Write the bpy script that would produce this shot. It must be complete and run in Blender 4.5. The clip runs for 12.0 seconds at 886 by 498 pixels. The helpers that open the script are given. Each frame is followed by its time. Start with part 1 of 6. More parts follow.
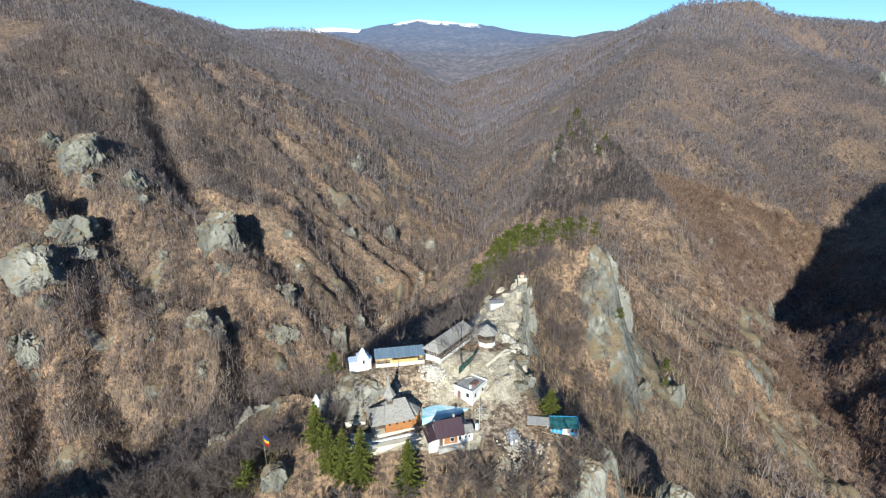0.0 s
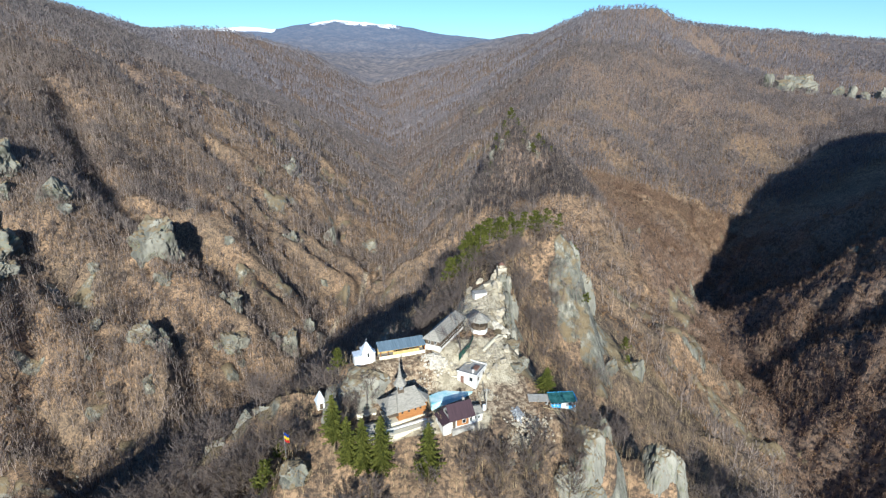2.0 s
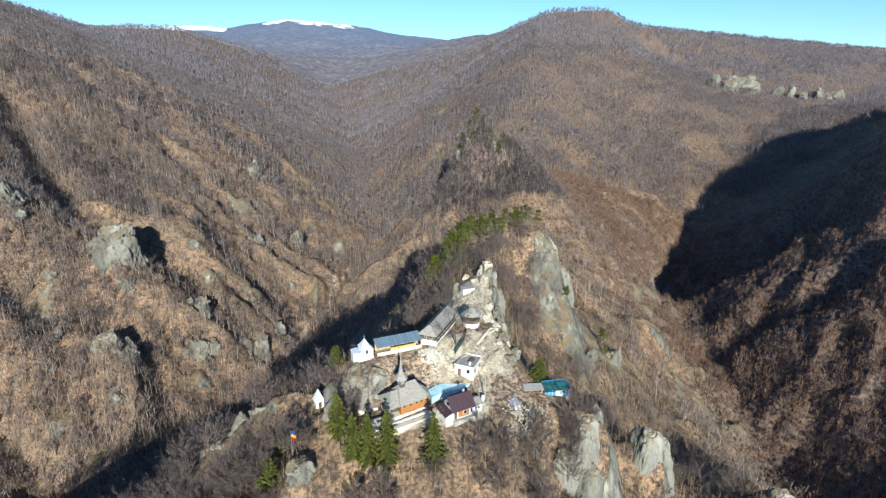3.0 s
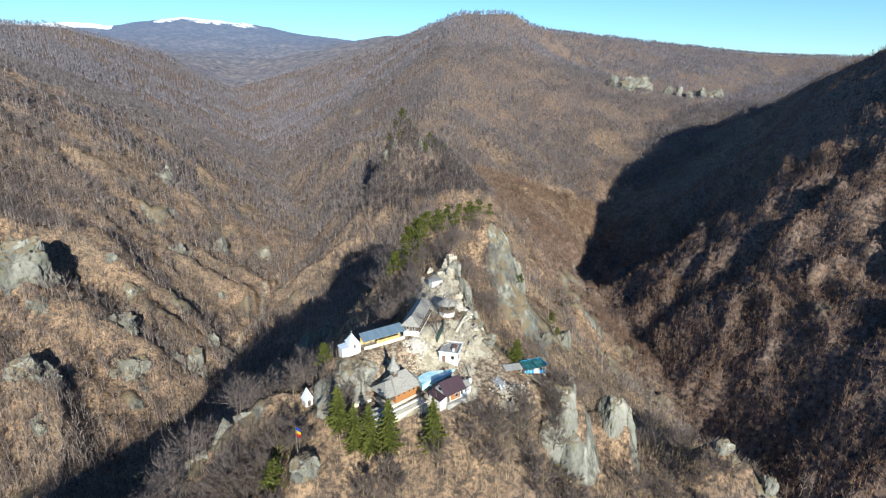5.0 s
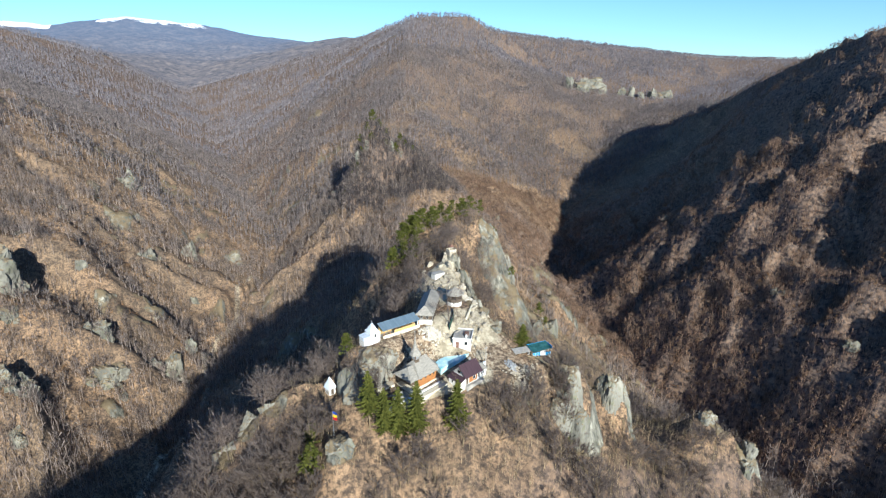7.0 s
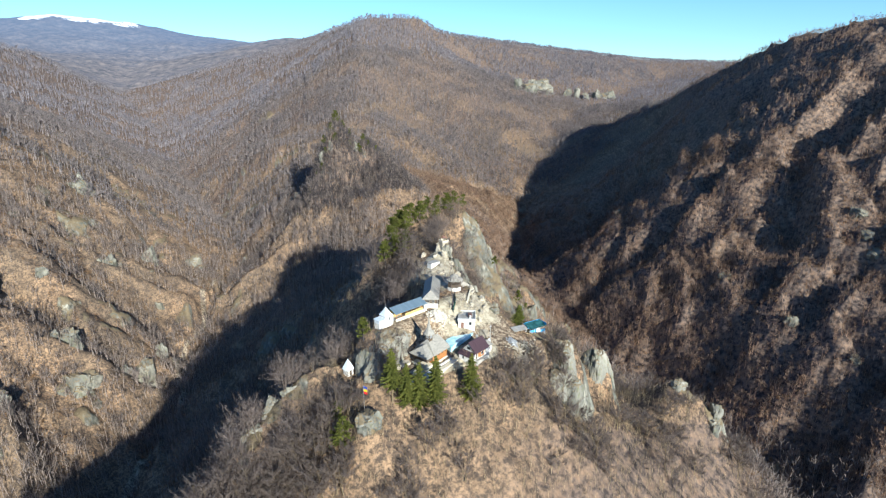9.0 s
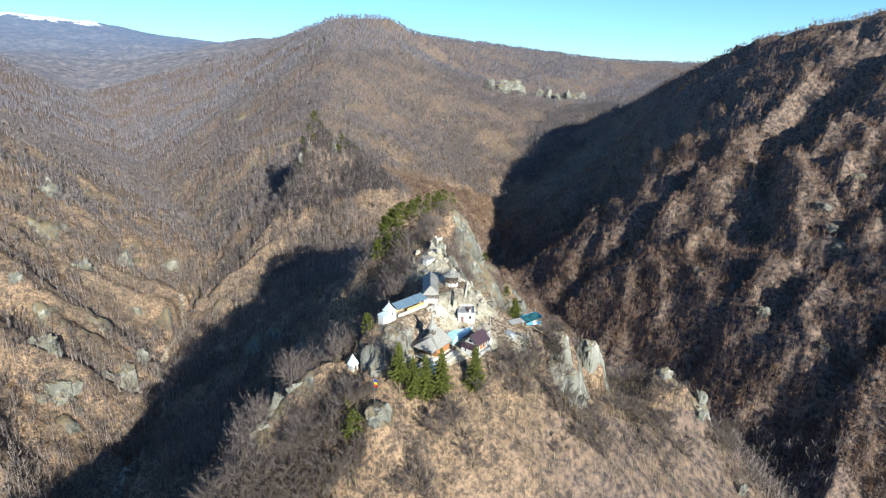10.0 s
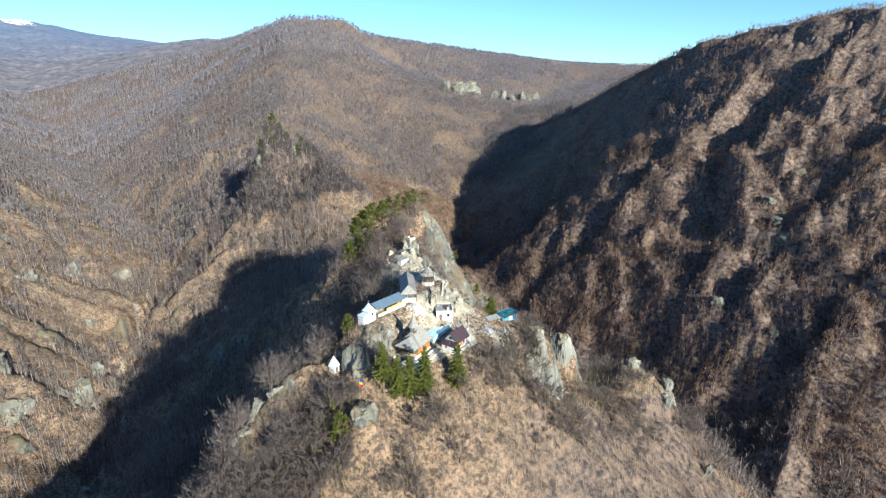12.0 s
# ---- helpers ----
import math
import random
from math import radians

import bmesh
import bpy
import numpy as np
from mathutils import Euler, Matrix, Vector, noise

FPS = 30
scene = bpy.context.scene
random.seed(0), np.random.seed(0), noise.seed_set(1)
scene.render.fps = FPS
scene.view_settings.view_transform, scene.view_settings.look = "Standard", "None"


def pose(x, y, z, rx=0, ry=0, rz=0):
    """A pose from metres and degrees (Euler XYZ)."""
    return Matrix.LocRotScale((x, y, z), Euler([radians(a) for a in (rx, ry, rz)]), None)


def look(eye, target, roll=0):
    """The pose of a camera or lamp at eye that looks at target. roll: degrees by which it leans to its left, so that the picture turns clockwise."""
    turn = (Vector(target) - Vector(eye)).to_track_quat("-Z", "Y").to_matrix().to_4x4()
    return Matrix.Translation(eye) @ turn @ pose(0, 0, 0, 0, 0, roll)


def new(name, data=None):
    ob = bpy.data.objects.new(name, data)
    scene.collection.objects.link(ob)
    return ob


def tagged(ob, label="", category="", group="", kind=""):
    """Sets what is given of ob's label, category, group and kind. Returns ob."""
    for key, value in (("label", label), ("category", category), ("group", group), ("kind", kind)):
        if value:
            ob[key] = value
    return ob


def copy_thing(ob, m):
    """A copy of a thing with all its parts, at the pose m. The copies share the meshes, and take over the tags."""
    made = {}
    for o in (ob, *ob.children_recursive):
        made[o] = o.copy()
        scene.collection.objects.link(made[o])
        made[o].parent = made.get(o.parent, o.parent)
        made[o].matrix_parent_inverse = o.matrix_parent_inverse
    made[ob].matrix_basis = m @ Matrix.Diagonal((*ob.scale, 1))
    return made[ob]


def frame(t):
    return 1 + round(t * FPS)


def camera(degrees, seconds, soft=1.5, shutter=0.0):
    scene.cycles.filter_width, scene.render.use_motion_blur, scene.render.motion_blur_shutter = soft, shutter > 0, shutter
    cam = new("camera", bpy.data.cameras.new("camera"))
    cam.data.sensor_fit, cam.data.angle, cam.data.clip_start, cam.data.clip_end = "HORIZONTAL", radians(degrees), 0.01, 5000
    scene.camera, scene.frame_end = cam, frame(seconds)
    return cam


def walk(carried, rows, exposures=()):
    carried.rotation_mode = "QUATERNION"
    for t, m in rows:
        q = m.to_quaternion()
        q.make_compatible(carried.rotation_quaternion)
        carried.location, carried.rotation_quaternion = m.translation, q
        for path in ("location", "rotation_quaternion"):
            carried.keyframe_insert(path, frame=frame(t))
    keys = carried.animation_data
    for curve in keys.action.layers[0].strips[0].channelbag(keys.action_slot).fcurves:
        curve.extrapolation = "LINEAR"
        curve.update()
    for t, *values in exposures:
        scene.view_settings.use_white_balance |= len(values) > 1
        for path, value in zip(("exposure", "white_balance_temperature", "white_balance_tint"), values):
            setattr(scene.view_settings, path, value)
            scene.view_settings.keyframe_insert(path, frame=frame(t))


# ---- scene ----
cam = camera(79.3, 12.0, soft=1.3)
METRES, EYE, TILT, LEAN, TURN = 100.0, 80.0, -18.0, 0.0, 0.0
ROWS = [
    (0.0, 0.0, 0.0, 0.0, -0.0, 0.0, 0.0),
    (0.5, -0.0428, -0.0136, -0.0052, -1.66, 0.07, 0.44),
    (1.0, -0.0884, -0.0261, -0.0098, -3.83, 0.05, 1.16),
    (1.5, -0.1361, -0.0373, -0.0136, -6.0, 0.02, 1.85),
    (2.0, -0.1832, -0.047, -0.0173, -7.98, -0.05, 2.48),
    (2.5, -0.2299, -0.055, -0.0204, -9.95, -0.1, 3.08),
    (3.0, -0.2762, -0.0606, -0.0232, -12.28, -0.24, 3.81),
    (5.0, -0.4544, -0.0682, -0.0302, -21.36, -0.96, 6.67),
    (5.5, -0.4966, -0.069, -0.0306, -22.26, -1.0, 6.95),
    (6.0, -0.5386, -0.0696, -0.0302, -23.0, -1.05, 7.21),
    (6.5, -0.5824, -0.0752, -0.0316, -23.67, -1.11, 7.39),
    (7.0, -0.6243, -0.0849, -0.036, -25.85, -1.38, 8.05),
    (9.0, -0.8281, -0.1156, -0.0474, -31.31, -2.08, 9.55),
    (9.5, -0.8803, -0.1112, -0.0472, -33.36, -2.39, 10.05),
    (10.0, -0.9208, -0.105, -0.045, -34.29, -2.53, 10.31),
    (10.5, -0.9466, -0.0976, -0.0434, -35.16, -2.7, 10.58),
    (11.0, -0.9657, -0.0903, -0.0429, -36.82, -3.01, 10.98),
    (11.5, -0.9796, -0.0856, -0.0421, -38.04, -3.17, 11.36),
    (12.0, -0.9798, -0.0824, -0.0411, -38.96, -3.25, 11.56),
]
walk(cam, [(t, pose(0, 0, EYE, TILT, LEAN, TURN) @ pose(METRES * x, METRES * y, METRES * z, 90 + pitch, roll, yaw)) for t, x, y, z, yaw, pitch, roll in ROWS],
     [(0.0, 0.61, 6020, 7.5), (3.0, 0.65, 6080, 7.5), (5.0, 0.70, 6100, 7.5), (9.0, 0.88, 6080, 6.5), (10.5, 0.97, 6030, 5.5), (12.0, 0.98, 6030, 5.5)])

# ---- daylight: a low winter sun and a clear sky ----
SUN_UP, SUN_SIDE = 20.5, -5.5      # height over the horizon; degrees by which the sun stands to the right of straight behind the first view
world = bpy.data.worlds.new("winter_sky")
scene.world = world
world.use_nodes = True
wn = world.node_tree.nodes
sky = wn.new("ShaderNodeTexSky")
sky.sky_type = "NISHITA"
sky.sun_disc = False
sky.sun_elevation = radians(SUN_UP)
sky.sun_rotation = radians(180 - SUN_SIDE)
sky.air_density, sky.dust_density, sky.ozone_density = 1.0, 0.0, 2.5
sky.altitude = 600
wn["Background"].inputs[1].default_value = 0.09
clear = wn.new("ShaderNodeMix")
clear.data_type, clear.blend_type = "RGBA", "MULTIPLY"
clear.inputs[0].default_value, clear.inputs[7].default_value = 1.0, (0.66, 0.91, 1.14, 1)
world.node_tree.links.new(sky.outputs[0], clear.inputs[6])
world.node_tree.links.new(clear.outputs[2], wn["Background"].inputs[0])
sun = new("sun", bpy.data.lights.new("sun", "SUN"))
sun.data.energy, sun.data.angle, sun.data.color = 5.75, radians(0.53), (0.96, 0.925, 0.815)
sx, sy = math.sin(radians(SUN_SIDE)), -math.cos(radians(SUN_SIDE))
sun.matrix_world = look((sx * 300, sy * 300, 300 * math.tan(radians(SUN_UP))), (0, 0, 0))

# ---- materials ----
def shader(name, rough=0.8, metal=0.0):
    m = bpy.data.materials.new(name)
    m.use_nodes = True
    n = m.node_tree.nodes
    p = n["Principled BSDF"]
    p.inputs["Roughness"].default_value, p.inputs["Metallic"].default_value = rough, metal
    p.inputs["Specular IOR Level"].default_value = 0.25
    return m, n, m.node_tree.links, p


def noise_node(n, l, scale, detail=6, rough=0.6, where="Object", stretch=None):
    c = n.new("ShaderNodeTexCoord")
    out = c.outputs[where]
    if stretch:
        mp = n.new("ShaderNodeMapping")
        mp.inputs["Scale"].default_value = stretch
        l.new(out, mp.inputs[0])
        out = mp.outputs[0]
    t = n.new("ShaderNodeTexNoise")
    t.inputs["Scale"].default_value, t.inputs["Detail"].default_value, t.inputs["Roughness"].default_value = scale, detail, rough
    l.new(out, t.inputs["Vector"])
    return t.outputs["Fac"]


def ramp(n, l, fac, *stops):
    r = n.new("ShaderNodeValToRGB")
    e = r.color_ramp.elements
    while len(e) < len(stops):
        e.new(0.5)
    for k, (pos, col) in enumerate(stops):
        e[k].position = pos
        e[k].color = (*col, 1) if not isinstance(col, (int, float)) else (col, col, col, 1)
    l.new(fac, r.inputs[0])
    return r.outputs[0]


def mixed(n, l, fac, a, b, how="MIX"):
    x = n.new("ShaderNodeMix")
    x.data_type, x.blend_type = "RGBA", how
    for sock, v in ((x.inputs[0], fac), (x.inputs[6], a), (x.inputs[7], b)):
        if isinstance(v, (int, float)):
            sock.default_value = v
        elif isinstance(v, tuple):
            sock.default_value = (*v, 1)
        else:
            l.new(v, sock)
    return x.outputs[2]


def math_node(n, l, op, a, b=0.0):
    x = n.new("ShaderNodeMath")
    x.operation, x.use_clamp = op, False
    for sock, v in ((x.inputs[0], a), (x.inputs[1], b)):
        if isinstance(v, (int, float)):
            sock.default_value = v
        else:
            l.new(v, sock)
    return x.outputs[0]


def bump(n, l, p, fac, strength=0.4, dist=0.1):
    b = n.new("ShaderNodeBump")
    b.inputs["Strength"].default_value, b.inputs["Distance"].default_value = strength, dist
    l.new(fac, b.inputs["Height"])
    l.new(b.outputs[0], p.inputs["Normal"])


def plain(name, dark, light, scale=2.0, rough=0.8, metal=0.0, grain=0.3, stretch=None, dist=0.02, vary=0.0):
    """A surface of two tones: broad stains and fine grain, with relief; vary: how far pieces differ."""
    m, n, l, p = shader(name, rough, metal)
    a = noise_node(n, l, scale, 5, 0.65, stretch=stretch)
    b = noise_node(n, l, scale * 9, 3, 0.6, stretch=stretch)
    f = math_node(n, l, "ADD", math_node(n, l, "MULTIPLY", a, 0.65), math_node(n, l, "MULTIPLY", b, 0.35))
    c = ramp(n, l, f, (0.36, dark), (0.64, light))
    if vary:
        o = n.new("ShaderNodeObjectInfo")
        c = mixed(n, l, vary, c, ramp(n, l, o.outputs["Random"], (0.0, tuple(v * 0.45 for v in dark)), (1.0, tuple(min(1, v * 1.25) for v in light))))
    l.new(c, p.inputs["Base Color"])
    bump(n, l, p, b, grain, dist)
    return m


def rock_colour(n, l):
    big = noise_node(n, l, 0.09, 6, 0.62)
    streak = noise_node(n, l, 0.5, 5, 0.65, stretch=(1, 1, 0.22))
    fine = noise_node(n, l, 2.2, 5, 0.7)
    c = ramp(n, l, streak, (0.32, (0.045, 0.045, 0.04)), (0.43, (0.125, 0.122, 0.105)), (0.53, (0.25, 0.24, 0.20)), (0.67, (0.43, 0.405, 0.34)))
    c = mixed(n, l, ramp(n, l, big, (0.42, 0.0), (0.60, 0.75)), c, mixed(n, l, fine, (0.07, 0.07, 0.06), (0.21, 0.205, 0.18)))
    c = mixed(n, l, ramp(n, l, fine, (0.52, 0.0), (0.66, 0.65)), c, (0.13, 0.135, 0.075))
    # dry grass and leaf litter on the ledges
    g, up = n.new("ShaderNodeNewGeometry"), n.new("ShaderNodeSeparateXYZ")
    l.new(g.outputs["Normal"], up.inputs[0])
    lie = math_node(n, l, "ADD", up.outputs["Z"], math_node(n, l, "MULTIPLY", math_node(n, l, "SUBTRACT", noise_node(n, l, 0.35, 4, 0.65, "Object"), 0.5), 1.3))
    c = mixed(n, l, ramp(n, l, lie, (0.54, 0.0), (0.74, 0.9)), c, mixed(n, l, fine, (0.10, 0.085, 0.05), (0.30, 0.215, 0.125)))
    return c, streak, fine


def ground_material():
    m, n, l, p = shader("leaf_litter_and_rock", 0.95)
    p.inputs["Specular IOR Level"].default_value = 0.1
    broad = noise_node(n, l, 0.016, 6, 0.6)
    mid = noise_node(n, l, 0.11, 6, 0.65)
    fine = noise_node(n, l, 0.9, 6, 0.72)
    fleck = noise_node(n, l, 0.34, 4, 0.7)
    soil = ramp(n, l, mid, (0.34, (0.18, 0.125, 0.085)), (0.48, (0.33, 0.218, 0.135)), (0.63, (0.455, 0.298, 0.178)))
    soil = mixed(n, l, ramp(n, l, broad, (0.45, 0.0), (0.60, 0.65)), soil, (0.21, 0.158, 0.11))
    soil = mixed(n, l, ramp(n, l, fine, (0.41, 0.82), (0.56, 0.0)), soil, (0.062, 0.05, 0.043))
    soil = mixed(n, l, ramp(n, l, fleck, (0.40, 0.72), (0.50, 0.0)), soil, (0.06, 0.048, 0.042))
    # darker, greyer ground colour, mixed in by a mask
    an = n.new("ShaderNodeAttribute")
    an.attribute_name = "dark_floor"
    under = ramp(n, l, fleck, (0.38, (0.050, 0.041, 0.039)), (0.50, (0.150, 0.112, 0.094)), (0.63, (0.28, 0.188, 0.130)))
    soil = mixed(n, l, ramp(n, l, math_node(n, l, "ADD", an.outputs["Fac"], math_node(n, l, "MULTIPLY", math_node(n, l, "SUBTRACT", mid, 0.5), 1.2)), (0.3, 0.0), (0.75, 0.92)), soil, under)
    rock, streak, grain = rock_colour(n, l)
    at = n.new("ShaderNodeAttribute")
    at.attribute_name = "rock"
    edge = math_node(n, l, "ADD", at.outputs["Fac"], math_node(n, l, "MULTIPLY", math_node(n, l, "SUBTRACT", fine, 0.5), 0.9))
    k = ramp(n, l, edge, (0.46, 0.0), (0.56, 1.0))
    c = mixed(n, l, k, soil, rock)
    ag = n.new("ShaderNodeAttribute")
    ag.attribute_name = "grass"
    eg = math_node(n, l, "ADD", ag.outputs["Fac"], math_node(n, l, "MULTIPLY", math_node(n, l, "SUBTRACT", fine, 0.5), 0.8))
    c = mixed(n, l, ramp(n, l, eg, (0.48, 0.0), (0.62, 1.0)), c, (0.115, 0.15, 0.035))
    ad = n.new("ShaderNodeAttribute")
    ad.attribute_name = "path"
    ed = math_node(n, l, "ADD", ad.outputs["Fac"], math_node(n, l, "MULTIPLY", math_node(n, l, "SUBTRACT", fine, 0.5), 0.7))
    c = mixed(n, l, ramp(n, l, ed, (0.45, 0.0), (0.6, 1.0)), c, mixed(n, l, ramp(n, l, fleck, (0.42, 0.0), (0.55, 1.0)), mixed(n, l, fine, (0.22, 0.18, 0.12), (0.42, 0.36, 0.26)), mixed(n, l, fine, (0.40, 0.34, 0.24), (0.62, 0.55, 0.42))))
    l.new(c, p.inputs["Base Color"])
    bump(n, l, p, math_node(n, l, "ADD", fine, math_node(n, l, "MULTIPLY", streak, k)), 0.8, 0.9)
    return m


def rock_material():
    m, n, l, p = shader("limestone", 0.9)
    c, streak, fine = rock_colour(n, l)
    l.new(c, p.inputs["Base Color"])
    bump(n, l, p, math_node(n, l, "ADD", fine, streak), 0.8, 0.5)
    return m


def twig_material(name, a, b):
    """Bark of bare trees; each tree a little different."""
    m, n, l, p = shader(name, 0.9)
    g = n.new("ShaderNodeNewGeometry")
    o = noise_node(n, l, 0.02, 4, 0.6)
    each = noise_node(n, l, 0.16, 2, 0.6)
    f = math_node(n, l, "ADD", math_node(n, l, "MULTIPLY", g.outputs["Random Per Island"], 0.25), math_node(n, l, "MULTIPLY", math_node(n, l, "ADD", o, each), 0.5))
    c = ramp(n, l, f, (0.42, a), (0.86, b))
    at = n.new("ShaderNodeAttribute")              # trunks are paler than twigs
    at.attribute_name = "trunk"
    c = mixed(n, l, at.outputs["Fac"], c, tuple(min(0.6, 1.2 * v + 0.01) for v in b))
    l.new(c, p.inputs["Base Color"])
    # twigs and needles are so thin that light from behind passes between them
    thin, both = n.new("ShaderNodeBsdfTranslucent"), n.new("ShaderNodeMixShader")
    l.new(c, thin.inputs["Color"])
    both.inputs[0].default_value = 0.42
    l.new(p.outputs[0], both.inputs[1])
    l.new(thin.outputs[0], both.inputs[2])
    l.new(both.outputs[0], n["Material Output"].inputs["Surface"])
    return m


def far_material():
    """Woods and snow so far off that the air's blue haze is painted in."""
    m, n, l, p = shader("hazy_far_range", 1.0)
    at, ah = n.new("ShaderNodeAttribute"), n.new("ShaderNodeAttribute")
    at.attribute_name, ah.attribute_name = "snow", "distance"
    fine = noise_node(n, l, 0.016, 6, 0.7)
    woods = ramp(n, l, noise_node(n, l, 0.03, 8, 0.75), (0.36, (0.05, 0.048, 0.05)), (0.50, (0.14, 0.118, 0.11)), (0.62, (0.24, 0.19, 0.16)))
    # haze in the base colour: the woods turn blue with distance
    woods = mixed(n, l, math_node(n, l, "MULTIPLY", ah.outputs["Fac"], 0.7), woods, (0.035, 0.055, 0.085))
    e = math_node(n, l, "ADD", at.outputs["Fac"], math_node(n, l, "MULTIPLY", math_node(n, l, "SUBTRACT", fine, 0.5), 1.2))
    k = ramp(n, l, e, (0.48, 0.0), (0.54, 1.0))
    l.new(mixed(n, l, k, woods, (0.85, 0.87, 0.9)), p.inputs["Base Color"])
    # haze as glow: a faint blue emission, stronger further off
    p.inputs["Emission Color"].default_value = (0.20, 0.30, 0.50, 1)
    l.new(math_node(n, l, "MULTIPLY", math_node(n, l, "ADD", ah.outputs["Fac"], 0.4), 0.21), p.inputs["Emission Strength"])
    return m


GROUND = ground_material()
ROCK = rock_material()
BARK = twig_material("bare_twigs", (0.080, 0.066, 0.062), (0.35, 0.284, 0.246))
BARK_WARM = twig_material("bare_russet_twigs", (0.078, 0.055, 0.043), (0.36, 0.240, 0.168))
# most distant woods: haze is put into the bark as a bluer tone
BARK_HAZE = twig_material("haze_tinted_twigs", (0.090, 0.085, 0.098), (0.275, 0.250, 0.262))
BARK_DARK = twig_material("bare_dark_twigs", (0.045, 0.040, 0.044), (0.17, 0.145, 0.142))
BEECH_LEAF = twig_material("withered_leaves", (0.14, 0.085, 0.048), (0.36, 0.22, 0.12))
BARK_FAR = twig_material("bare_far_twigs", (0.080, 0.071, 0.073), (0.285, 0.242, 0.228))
BARK_CROWN = twig_material("bare_crown_twigs", (0.095, 0.076, 0.068), (0.30, 0.238, 0.205))
BARK_GREY = twig_material("bare_grey_twigs", (0.15, 0.115, 0.072), (0.43, 0.335, 0.21))
NEEDLE = twig_material("conifer_needles", (0.055, 0.068, 0.014), (0.23, 0.235, 0.05))
FAR = far_material()
